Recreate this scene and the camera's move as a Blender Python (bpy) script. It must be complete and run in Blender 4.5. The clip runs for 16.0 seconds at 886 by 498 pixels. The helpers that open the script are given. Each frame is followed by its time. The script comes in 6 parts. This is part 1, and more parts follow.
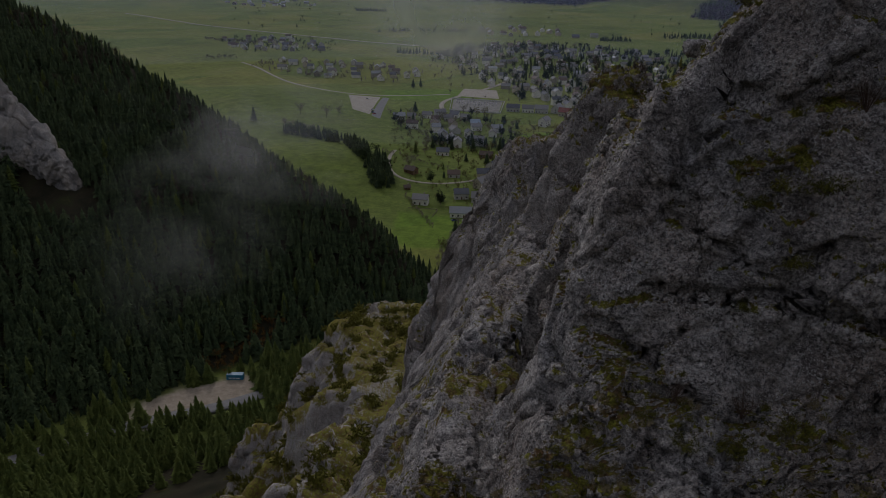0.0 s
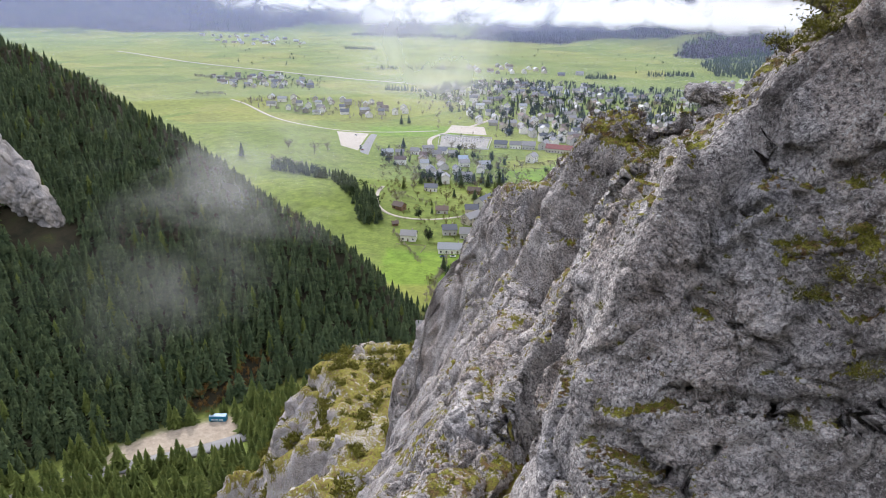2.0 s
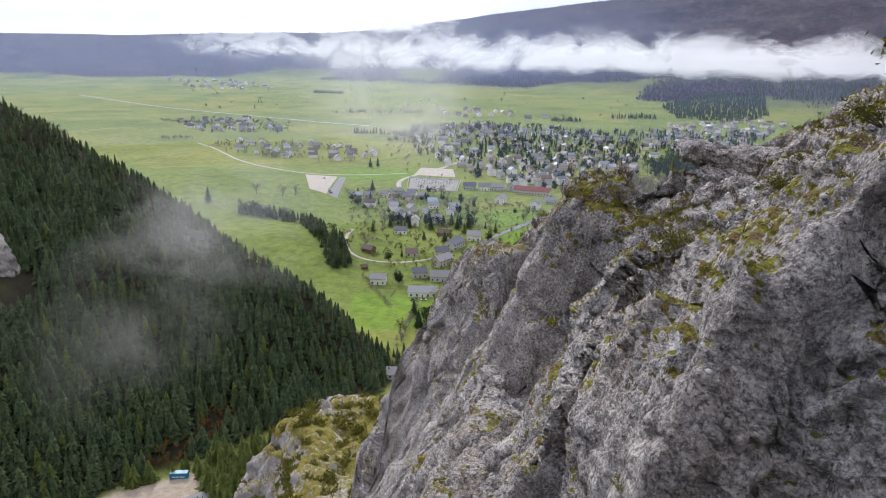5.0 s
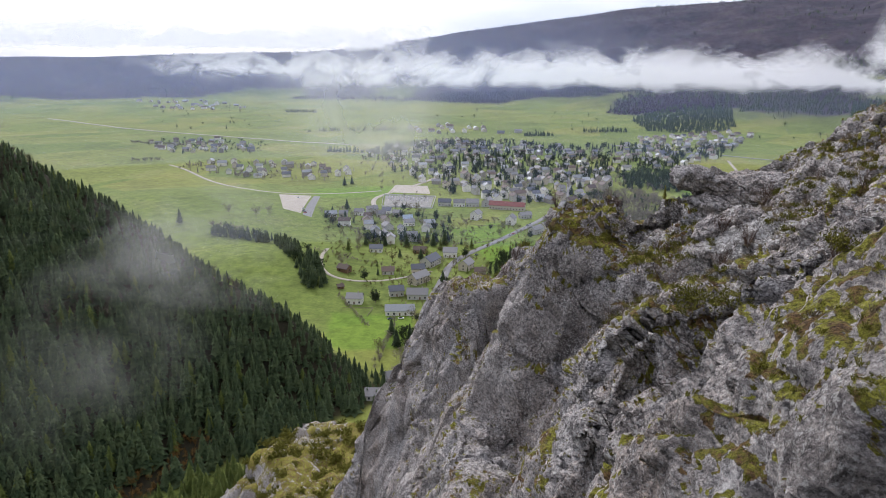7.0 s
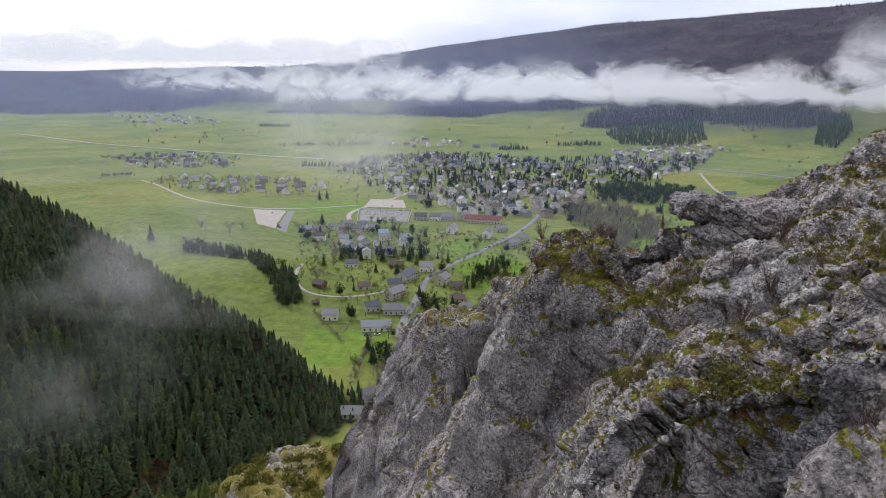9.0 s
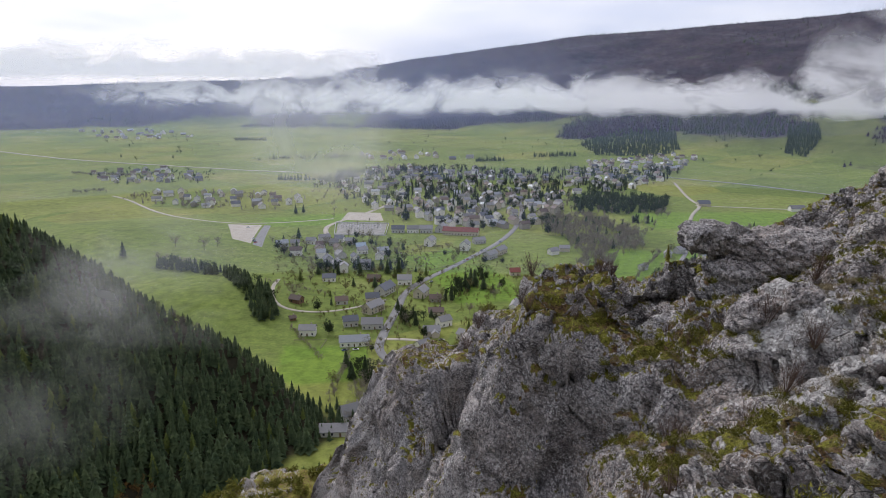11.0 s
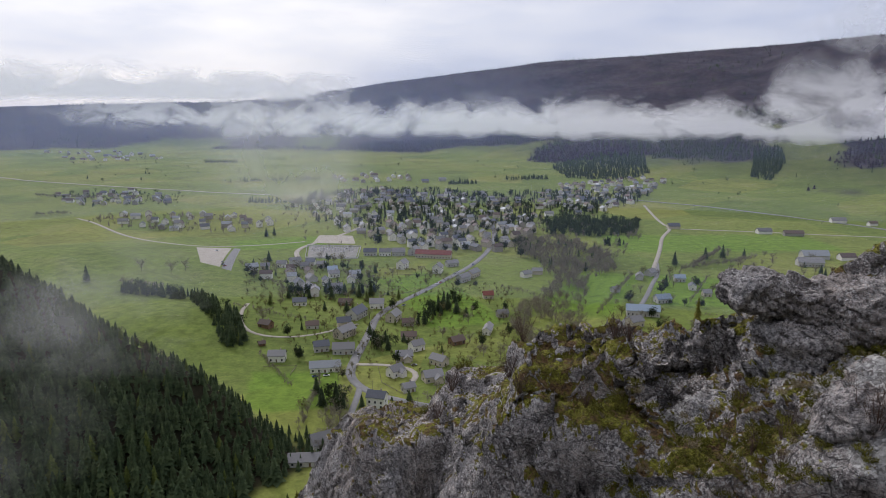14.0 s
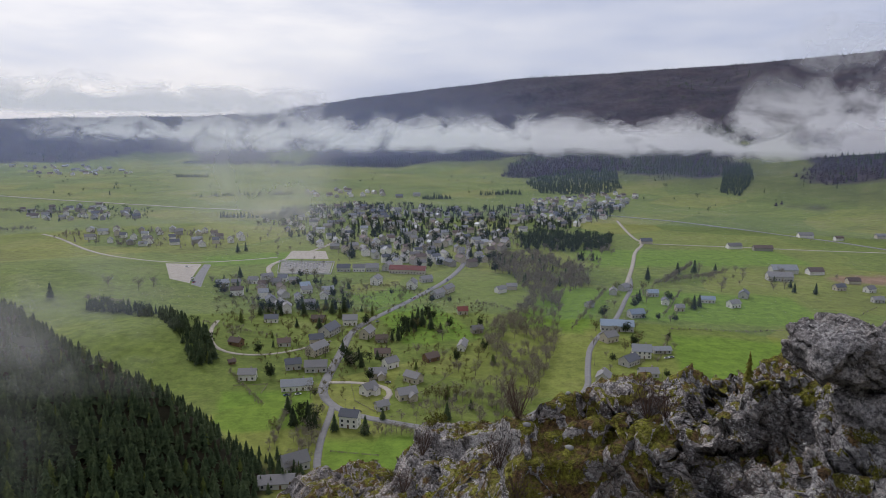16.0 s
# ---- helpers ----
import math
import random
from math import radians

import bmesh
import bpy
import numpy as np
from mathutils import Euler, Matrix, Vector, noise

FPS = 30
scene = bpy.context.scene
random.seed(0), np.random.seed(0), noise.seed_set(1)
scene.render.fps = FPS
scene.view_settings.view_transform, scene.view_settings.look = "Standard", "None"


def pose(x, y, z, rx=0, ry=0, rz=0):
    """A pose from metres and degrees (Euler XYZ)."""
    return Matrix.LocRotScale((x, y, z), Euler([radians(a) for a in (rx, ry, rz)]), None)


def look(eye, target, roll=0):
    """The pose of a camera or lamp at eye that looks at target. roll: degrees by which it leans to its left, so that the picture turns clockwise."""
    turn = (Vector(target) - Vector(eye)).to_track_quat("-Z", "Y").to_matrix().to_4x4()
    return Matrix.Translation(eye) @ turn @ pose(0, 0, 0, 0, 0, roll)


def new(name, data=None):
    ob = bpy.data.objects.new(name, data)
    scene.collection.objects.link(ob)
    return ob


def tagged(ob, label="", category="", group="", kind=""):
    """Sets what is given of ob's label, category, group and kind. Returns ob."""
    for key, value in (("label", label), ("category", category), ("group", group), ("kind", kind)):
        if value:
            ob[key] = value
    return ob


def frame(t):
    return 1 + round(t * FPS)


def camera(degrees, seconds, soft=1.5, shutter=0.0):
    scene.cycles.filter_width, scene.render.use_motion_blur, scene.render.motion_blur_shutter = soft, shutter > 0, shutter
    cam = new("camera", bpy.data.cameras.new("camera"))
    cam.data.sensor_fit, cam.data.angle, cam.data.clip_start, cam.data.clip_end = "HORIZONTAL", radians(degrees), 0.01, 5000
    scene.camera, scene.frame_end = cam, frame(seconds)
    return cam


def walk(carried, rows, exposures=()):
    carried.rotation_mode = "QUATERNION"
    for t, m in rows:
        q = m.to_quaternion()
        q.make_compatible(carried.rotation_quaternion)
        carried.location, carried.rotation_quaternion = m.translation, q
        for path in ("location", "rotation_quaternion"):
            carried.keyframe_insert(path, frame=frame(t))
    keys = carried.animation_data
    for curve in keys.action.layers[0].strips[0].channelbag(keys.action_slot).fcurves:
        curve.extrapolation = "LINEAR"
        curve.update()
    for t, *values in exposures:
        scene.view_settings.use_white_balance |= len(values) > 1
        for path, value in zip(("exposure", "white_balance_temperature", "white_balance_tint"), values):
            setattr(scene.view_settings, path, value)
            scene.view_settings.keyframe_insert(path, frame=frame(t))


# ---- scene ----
cam = camera(66.1, 16.0, 0.75)
PATH = [
    (0, (3.258, -31.397, 171.072), (2.801, -29.617, 170.285), 0.8),
    (0.5, (3.099, -30.675, 171.049), (2.64, -28.885, 170.284), 1.0),
    (1, (2.963, -29.929, 171.032), (2.514, -28.127, 170.29), 1.0),
    (1.5, (2.822, -29.221, 171.009), (2.378, -27.407, 170.292), 1.1),
    (2, (2.71, -28.471, 170.991), (2.275, -26.646, 170.299), 1.0),
    (2.5, (2.576, -27.757, 170.989), (2.151, -25.921, 170.32), 1.0),
    (3, (2.453, -27.026, 170.981), (2.041, -25.179, 170.334), 1.0),
    (3.5, (2.338, -26.304, 170.974), (1.939, -24.445, 170.351), 1.0),
    (4, (2.229, -25.576, 170.985), (1.842, -23.708, 170.384), 0.9),
    (6.3, (1.755, -22.475, 171.178), (1.438, -20.579, 170.628), 0.6),
    (6.5, (1.715, -22.202, 171.181), (1.403, -20.303, 170.638), 0.3),
    (7, (1.631, -21.442, 171.166), (1.336, -19.537, 170.635), 0.2),
    (7.5, (1.548, -20.687, 171.167), (1.269, -18.777, 170.645), 0.1),
    (8, (1.476, -19.96, 171.175), (1.214, -18.044, 170.663), 0.2),
    (8.5, (1.404, -19.23, 171.164), (1.159, -17.31, 170.661), 0.2),
    (9, (1.332, -18.477, 171.152), (1.104, -16.552, 170.659), 0.2),
    (11.5, (1.014, -14.819, 171.196), (0.863, -12.875, 170.747), -0.1),
    (12, (0.973, -14.119, 171.13), (0.835, -12.172, 170.693), 0.1),
    (12.5, (0.964, -13.336, 171.036), (0.839, -11.386, 170.609), 0.2),
    (13, (0.955, -12.535, 170.959), (0.842, -10.582, 170.542), 0.1),
    (13.5, (0.929, -11.72, 170.876), (0.83, -9.764, 170.47), 0.2),
    (14, (0.904, -10.853, 170.812), (0.818, -8.894, 170.417), 0.2),
    (14.5, (0.869, -9.951, 170.749), (0.8, -7.989, 170.364), 0.3),
    (15, (0.86, -8.996, 170.663), (0.81, -7.032, 170.289), 0.4),
    (15.5, (0.875, -7.987, 170.564), (0.845, -6.02, 170.199), 0.4),
    (16, (0.892, -6.977, 170.439), (0.881, -5.008, 170.088), 0.5),
]
STOPS = [(0.0, -1.6), (0.3, -0.66), (0.6, 0.12), (0.9, 0.75), (1.2, 1.0), (1.5, 1.02), (3.5, 0.85), (7.0, 0.50), (9.0, 0.32), (12.5, 0.08), (16.0, -0.19)]
EXPOSURES = [(t, s, 5950.0, 17.5) for t, s in STOPS]
walk(cam, [(t, look(eye, target, roll)) for t, eye, target, roll in PATH], EXPOSURES)

# ---------------------------------------------------------------- world, sun
SUN_AZ, SUN_EL = radians(-32), radians(38)      # azimuth from north, clockwise positive
world = bpy.data.worlds.new("overcast_sky")
scene.world = world
world.use_nodes = True
wt = world.node_tree
wt.nodes.clear()


def wn(kind, **kw):
    n = wt.nodes.new(kind)
    for k, v in kw.items():
        n.inputs[k].default_value = v
    return n


w_out = wn("ShaderNodeOutputWorld")
w_sky = wn("ShaderNodeTexSky")
w_sky.sky_type = "NISHITA"
w_sky.sun_disc = False
w_sky.sun_elevation, w_sky.sun_rotation = SUN_EL, SUN_AZ
w_bg = wn("ShaderNodeBackground", Strength=0.10)
w_cloud = wn("ShaderNodeBackground", Strength=0.92)
w_mix = wn("ShaderNodeMixShader", Fac=0.86)
w_co = wn("ShaderNodeTexCoord")
w_map = wn("ShaderNodeMapping", Scale=(1.6, 1.6, 7.0))
w_noise = wn("ShaderNodeTexNoise", Scale=1.7, Detail=6.0, Roughness=0.55)
w_ramp = wn("ShaderNodeValToRGB")
w_ramp.color_ramp.elements[0].position, w_ramp.color_ramp.elements[0].color = 0.30, (0.62, 0.665, 0.76, 1)
w_ramp.color_ramp.elements[1].position, w_ramp.color_ramp.elements[1].color = 0.66, (1.05, 1.025, 0.95, 1)
wt.links.new(w_co.outputs["Generated"], w_map.inputs["Vector"])
wt.links.new(w_map.outputs[0], w_noise.inputs["Vector"])
wt.links.new(w_noise.outputs["Fac"], w_ramp.inputs[0])
# the veiled sun warms and brightens the cloud round it
w_dir = wn("ShaderNodeVectorMath")
w_dir.operation = "DOT_PRODUCT"
w_dir.inputs[1].default_value = (math.sin(SUN_AZ) * math.cos(SUN_EL), math.cos(SUN_AZ) * math.cos(SUN_EL), math.sin(SUN_EL))
w_glow = wn("ShaderNodeValToRGB")
w_glow.color_ramp.elements[0].position, w_glow.color_ramp.elements[0].color = 0.70, (0.93, 0.94, 0.97, 1)
w_glow.color_ramp.elements[1].position, w_glow.color_ramp.elements[1].color = 0.98, (1.55, 1.47, 1.28, 1)
w_tone = wn("ShaderNodeMix")
w_tone.data_type, w_tone.blend_type = "RGBA", "MULTIPLY"
w_tone.inputs[0].default_value = 1.0
wt.links.new(w_co.outputs["Generated"], w_dir.inputs[0])
wt.links.new(w_dir.outputs["Value"], w_glow.inputs[0])
wt.links.new(w_ramp.outputs[0], w_tone.inputs[6])
wt.links.new(w_glow.outputs[0], w_tone.inputs[7])
wt.links.new(w_tone.outputs[2], w_cloud.inputs["Color"])
wt.links.new(w_sky.outputs[0], w_bg.inputs["Color"])
wt.links.new(w_bg.outputs[0], w_mix.inputs[1])
wt.links.new(w_cloud.outputs[0], w_mix.inputs[2])
wt.links.new(w_mix.outputs[0], w_out.inputs[0])

sun = new("sun", bpy.data.lights.new("sun", "SUN"))
sun.data.energy, sun.data.angle, sun.data.color = 1.5, radians(12), (1.0, 0.96, 0.90)
sun_from = Vector((math.sin(SUN_AZ) * math.cos(SUN_EL), math.cos(SUN_AZ) * math.cos(SUN_EL), math.sin(SUN_EL)))
sun.matrix_world = look(sun_from * 900, (0, 0, 0))


# ---------------------------------------------------------------- noise in numpy
def _hash(ix, iy, iz, seed):
    h = (ix.astype(np.int64) * 374761393 + iy.astype(np.int64) * 668265263 + iz.astype(np.int64) * 2147483647 + seed * 974634777) & 0xFFFFFFFF
    h = ((h ^ (h >> 13)) * 1274126177) & 0xFFFFFFFF
    h = ((h ^ (h >> 16)) * 2246822519) & 0xFFFFFFFF
    return (h ^ (h >> 15)) / 4294967295.0


def vnoise(p, seed=0):
    """Smooth value noise in 0..1 at the points p (n, 3)."""
    i = np.floor(p)
    f = p - i
    f = f * f * f * (f * (f * 6 - 15) + 10)
    ix, iy, iz = i[:, 0], i[:, 1], i[:, 2]
    out = np.zeros(len(p))
    for dx in (0, 1):
        for dy in (0, 1):
            for dz in (0, 1):
                w = (f[:, 0] if dx else 1 - f[:, 0]) * (f[:, 1] if dy else 1 - f[:, 1]) * (f[:, 2] if dz else 1 - f[:, 2])
                out += w * _hash(ix + dx, iy + dy, iz + dz, seed)
    return out


def fbm(p, octaves=4, seed=0, gain=0.5):
    """Fractal noise, about -1..1."""
    total, amp, norm = np.zeros(len(p)), 1.0, 0.0
    for k in range(octaves):
        total += amp * (2 * vnoise(p * 2.03 ** k + 17.3 * k, seed + k) - 1)
        norm += amp
        amp *= gain
    return total / norm * 1.6


def xyz(x, y, z=0.0):
    x, y = np.broadcast_arrays(np.asarray(x, float), np.asarray(y, float))
    return np.stack([x.ravel(), y.ravel(), np.broadcast_to(z, x.shape).ravel()], 1)


def smooth(a, b, v):
    v = np.clip((v - a) / (b - a), 0, 1)
    return v * v * (3 - 2 * v)


def smin(a, b, k):
    h = np.clip(0.5 + 0.5 * (b - a) / k, 0, 1)
    return b * (1 - h) + a * h - k * h * (1 - h)


# ---------------------------------------------------------------- mesh helpers
def mesh_from(name, verts, faces, mats=(), shade_smooth=False):
    me = bpy.data.meshes.new(name)
    verts = np.asarray(verts, np.float32)
    faces = np.asarray(faces, np.int32)
    k = faces.shape[1]
    me.vertices.add(len(verts))
    me.vertices.foreach_set("co", verts.ravel())
    me.loops.add(faces.size)
    me.loops.foreach_set("vertex_index", faces.ravel())
    me.polygons.add(len(faces))
    me.polygons.foreach_set("loop_start", np.arange(0, faces.size, k, dtype=np.int32))
    me.polygons.foreach_set("loop_total", np.full(len(faces), k, np.int32))
    if shade_smooth:
        me.polygons.foreach_set("use_smooth", np.ones(len(faces), bool))
    me.update(calc_edges=True)
    for m in mats:
        me.materials.append(m)
    return me


def grid_faces(rows, cols):
    a = (np.arange(rows - 1)[:, None] * cols + np.arange(cols - 1)[None, :]).ravel()
    return np.stack([a, a + 1, a + cols + 1, a + cols], 1)


def scatter(verts, faces, places, turns, scales, heights=None):
    """One triangle soup of copies of a template at the places."""
    n, v = len(places), len(verts)
    heights = scales if heights is None else heights
    c, s = np.cos(turns)[:, None], np.sin(turns)[:, None]
    x = (verts[None, :, 0] * c - verts[None, :, 1] * s) * scales[:, None] + places[:, 0:1]
    y = (verts[None, :, 0] * s + verts[None, :, 1] * c) * scales[:, None] + places[:, 1:2]
    z = verts[None, :, 2] * heights[:, None] + places[:, 2:3]
    f = faces[None] + (np.arange(n) * v)[:, None, None]
    return np.stack([x, y, z], 2).reshape(-1, 3), f.reshape(-1, faces.shape[1])


def joined(*pieces):
    vs, fs, base = [], [], 0
    for v, f in pieces:
        vs.append(v)
        fs.append(f + base)
        base += len(v)
    return np.concatenate(vs), np.concatenate(fs)


def part(name, me, parent, label="", at=None):
    """A mesh as one part of a thing. me: a mesh, or a bmesh with its material in a pair."""
    if isinstance(me, tuple):
        bm, mat = me
        data = bpy.data.meshes.new(name)
        bm.to_mesh(data)
        bm.free()
        data.materials.append(mat)
        me = data
    ob = new(name, me)
    ob.parent = parent
    if at is not None:
        ob.matrix_basis = at
    if label:
        ob["label"] = label
    return ob


def box(bm, x0, x1, y0, y1, z0, z1, bevel=0.0):
    r = bmesh.ops.create_cube(bm, size=1.0)
    bmesh.ops.scale(bm, vec=(x1 - x0, y1 - y0, z1 - z0), verts=r["verts"])
    bmesh.ops.translate(bm, vec=((x0 + x1) / 2, (y0 + y1) / 2, (z0 + z1) / 2), verts=r["verts"])
    if bevel:
        edges = {e for v in r["verts"] for e in v.link_edges}
        bmesh.ops.bevel(bm, geom=list(edges), offset=bevel, segments=1, affect="EDGES")
    return bm


def box_mesh(name, mat, *dims, bevel=0.0):
    bm = bmesh.new()
    box(bm, *dims, bevel=bevel)
    me = bpy.data.meshes.new(name)
    bm.to_mesh(me)
    bm.free()
    me.materials.append(mat)
    return me


# ---------------------------------------------------------------- materials
class Mat:
    """A small builder of node materials."""

    def __init__(self, name, rough=0.85, spec=0.3, metal=0.0):
        self.m = bpy.data.materials.new(name)
        self.m.use_nodes = True
        self.t = self.m.node_tree
        self.b = self.t.nodes["Principled BSDF"]
        self.b.inputs["Roughness"].default_value = rough
        self.b.inputs["Specular IOR Level"].default_value = spec
        self.b.inputs["Metallic"].default_value = metal
        self.co = self.t.nodes.new("ShaderNodeNewGeometry").outputs["Position"]
        self.obj = self.t.nodes.new("ShaderNodeTexCoord").outputs["Object"]

    def put(self, socket, value):
        if isinstance(value, bpy.types.NodeSocket):
            self.t.links.new(value, socket)
        elif isinstance(value, tuple) and len(value) == 3 and socket.type == "RGBA":
            socket.default_value = (*value, 1)
        else:
            socket.default_value = value

    def node(self, kind, out=0, **kw):
        n = self.t.nodes.new(kind)
        for k, v in kw.items():
            self.put(n.inputs[k], v)
        return n.outputs[out]

    def noise(self, scale, detail=4.0, rough=0.55, co=None, squash=None, distort=0.0):
        co = co or self.co
        if squash:
            co = self.node("ShaderNodeMapping", Vector=co, Scale=squash)
        return self.node("ShaderNodeTexNoise", 0, Vector=co, Scale=scale, Detail=detail, Roughness=rough, Distortion=distort)

    def cells(self, scale, out="Color", co=None, feature="F1"):
        n = self.t.nodes.new("ShaderNodeTexVoronoi")
        n.feature = feature
        self.put(n.inputs["Vector"], co or self.co)
        n.inputs["Scale"].default_value = scale
        return n.outputs[out]

    def ramp(self, fac, *stops):
        n = self.t.nodes.new("ShaderNodeValToRGB")
        self.put(n.inputs[0], fac)
        e = n.color_ramp.elements
        while len(e) < len(stops):
            e.new(0.5)
        for el, (p, c) in zip(e, stops):
            el.position = p
            el.color = (*c, 1) if isinstance(c, tuple) else (c, c, c, 1)
        return n.outputs[0]

    def mix(self, fac, a, b, kind="MIX"):
        n = self.t.nodes.new("ShaderNodeMix")
        n.data_type, n.blend_type = "RGBA", kind
        self.put(n.inputs[0], fac)
        self.put(n.inputs[6], a)
        self.put(n.inputs[7], b)
        return n.outputs[2]

    def math(self, op, a, b=0.0, clamp=False):
        n = self.t.nodes.new("ShaderNodeMath")
        n.operation, n.use_clamp = op, clamp
        self.put(n.inputs[0], a)
        self.put(n.inputs[1], b)
        return n.outputs[0]

    def attr(self, name):
        n = self.t.nodes.new("ShaderNodeAttribute")
        n.attribute_name = name
        return n.outputs["Fac"]

    def rand(self):
        return self.t.nodes.new("ShaderNodeObjectInfo").outputs["Random"]

    def island(self):
        return self.t.nodes.new("ShaderNodeNewGeometry").outputs["Random Per Island"]

    def color(self, c):
        self.put(self.b.inputs["Base Color"], c)
        return self

    def bump(self, height, strength=0.5, distance=0.05):
        n = self.t.nodes.new("ShaderNodeBump")
        n.inputs["Strength"].default_value, n.inputs["Distance"].default_value = strength, distance
        self.put(n.inputs["Height"], height)
        self.t.links.new(n.outputs[0], self.b.inputs["Normal"])
        return self


def plain(name, c, rough=0.8, vary=0.18, scale=2.0, metal=0.0, spec=0.3, per_object=False):
    m = Mat(name, rough, spec, metal)
    dark = tuple(v * (1 - vary) for v in c)
    light = tuple(min(1, v * (1 + vary)) for v in c)
    f = m.noise(scale, 5, 0.6)
    if per_object:
        f = m.math("ADD", m.math("MULTIPLY", f, 0.45), m.math("MULTIPLY", m.rand(), 0.55))
    m.color(m.ramp(f, (0.25, dark), (0.75, light)))
    m.bump(m.noise(scale * 6, 3), 0.25, 0.03)
    return m.m


def make_rock():
    m = Mat("limestone", 0.92, 0.25)
    big = m.noise(0.30, 6, 0.60, distort=0.7)
    base = m.ramp(big, (0.34, (0.262, 0.236, 0.221)), (0.50, (0.370, 0.338, 0.318)), (0.66, (0.500, 0.462, 0.432)))
    # calm blue-grey slabs and brown weathered zones
    base = m.mix(m.ramp(m.noise(0.55, 4, 0.55, squash=(1, 1, 0.6)), (0.52, 0.0), (0.64, 0.6)), base, (0.345, 0.340, 0.350))
    base = m.mix(m.ramp(m.noise(0.42, 5, 0.6, squash=(1.0, 0.8, 0.5)), (0.48, 0.0), (0.66, 0.60)), base, (0.310, 0.240, 0.190))
    lay = m.node("ShaderNodeMapping", Vector=m.co, Rotation=(0.15, 0.60, 0.2), Scale=(0.6, 1.0, 1.5))
    beds = m.noise(3.5, 9, 0.74, co=lay)
    base = m.mix(0.65, base, m.ramp(beds, (0.36, (0.17, 0.165, 0.17)), (0.50, (0.50, 0.50, 0.50)), (0.64, (0.80, 0.79, 0.77))), "OVERLAY")
    streak = m.noise(1.1, 6, 0.65, squash=(1.0, 1.0, 0.20))
    base = m.mix(m.ramp(streak, (0.53, 0.0), (0.66, 0.60)), base, (0.130, 0.118, 0.118))
    # lichen crust: where it sits, pale specks and dark specks at two sizes
    where = m.math("ADD", m.noise(0.75, 5, 0.62, distort=0.4), m.math("MULTIPLY", m.attr("broken"), 0.3))
    grain = m.noise(10.0, 10, 0.84)
    base = m.mix(0.95, base, m.ramp(grain, (0.38, (0.05, 0.05, 0.052)), (0.50, (0.50, 0.50, 0.50)), (0.62, (0.95, 0.94, 0.92))), "OVERLAY")
    crumb = m.cells(15.0, "Distance", m.mix(0.10, m.co, m.node("ShaderNodeTexNoise", 1, Vector=m.co, Scale=12.0, Detail=3.0), "ADD"))
    fleck = m.noise(17.0, 5, 0.70)
    pale = m.math("MULTIPLY", m.ramp(fleck, (0.53, 0.0), (0.59, 1.0)), m.ramp(where, (0.36, 0.25), (0.58, 0.95)))
    dark = m.math("MULTIPLY", m.ramp(m.noise(12.0, 6, 0.72), (0.40, 1.0), (0.46, 0.0)), m.ramp(m.noise(0.9, 5, 0.6), (0.38, 0.35), (0.58, 0.95)))
    base = m.mix(dark, base, (0.075, 0.067, 0.067))
    base = m.mix(pale, base, (0.66, 0.645, 0.61))
    warp = m.mix(0.30, m.co, m.node("ShaderNodeTexNoise", 1, Vector=m.co, Scale=1.4, Detail=5.0), "ADD")
    crack = m.cells(1.6, "Distance", m.node("ShaderNodeMapping", Vector=warp, Rotation=(0.4, 0.7, 0.3), Scale=(0.7, 1.4, 2.2)), "DISTANCE_TO_EDGE")
    lines = m.math("MULTIPLY", m.ramp(crack, (0.0, 1.0), (0.03, 0.0)), m.ramp(m.math("ADD", m.noise(0.5, 3), m.attr("broken")), (0.60, 0.0), (0.85, 0.8)))
    base = m.mix(lines, base, (0.060, 0.054, 0.053))
    # gravel: pale broken chips
    chips = m.ramp(m.node("ShaderNodeSeparateColor", 0, Color=m.cells(22.0, "Color")), (0.0, (0.24, 0.22, 0.20)), (0.5, (0.46, 0.44, 0.41)), (1.0, (0.72, 0.70, 0.66)))
    base = m.mix(m.ramp(m.math("ADD", m.attr("gravel"), m.math("SUBTRACT", m.noise(2.2, 6, 0.7), 0.5)), (0.40, 0.0), (0.52, 1.0)), base, chips)
    edge = m.noise(3.2, 8, 0.75)
    turf = m.ramp(m.math("ADD", m.attr("moss"), m.math("MULTIPLY", m.math("SUBTRACT", edge, 0.5), 2.3)), (0.53, 0.0), (0.60, 1.0))
    green = m.ramp(m.noise(2.6, 9, 0.76), (0.34, (0.070, 0.046, 0.026)), (0.43, (0.175, 0.105, 0.045)), (0.49, (0.160, 0.140, 0.026)), (0.57, (0.235, 0.235, 0.024)), (0.68, (0.30, 0.25, 0.12)))
    green = m.mix(0.8, green, m.ramp(m.noise(22.0, 6, 0.8), (0.38, (0.06, 0.06, 0.06)), (0.5, (0.5, 0.5, 0.5)), (0.62, (0.9, 0.9, 0.9))), "OVERLAY")
    m.color(m.mix(turf, base, green))
    h = m.math("ADD", m.noise(2.6, 12, 0.76), m.math("ADD", m.math("MULTIPLY", lines, -0.2), m.math("MULTIPLY", crumb, 0.28)))
    m.bump(m.math("ADD", h, m.math("MULTIPLY", grain, 0.30)), 1.0, 0.16)
    return m.m


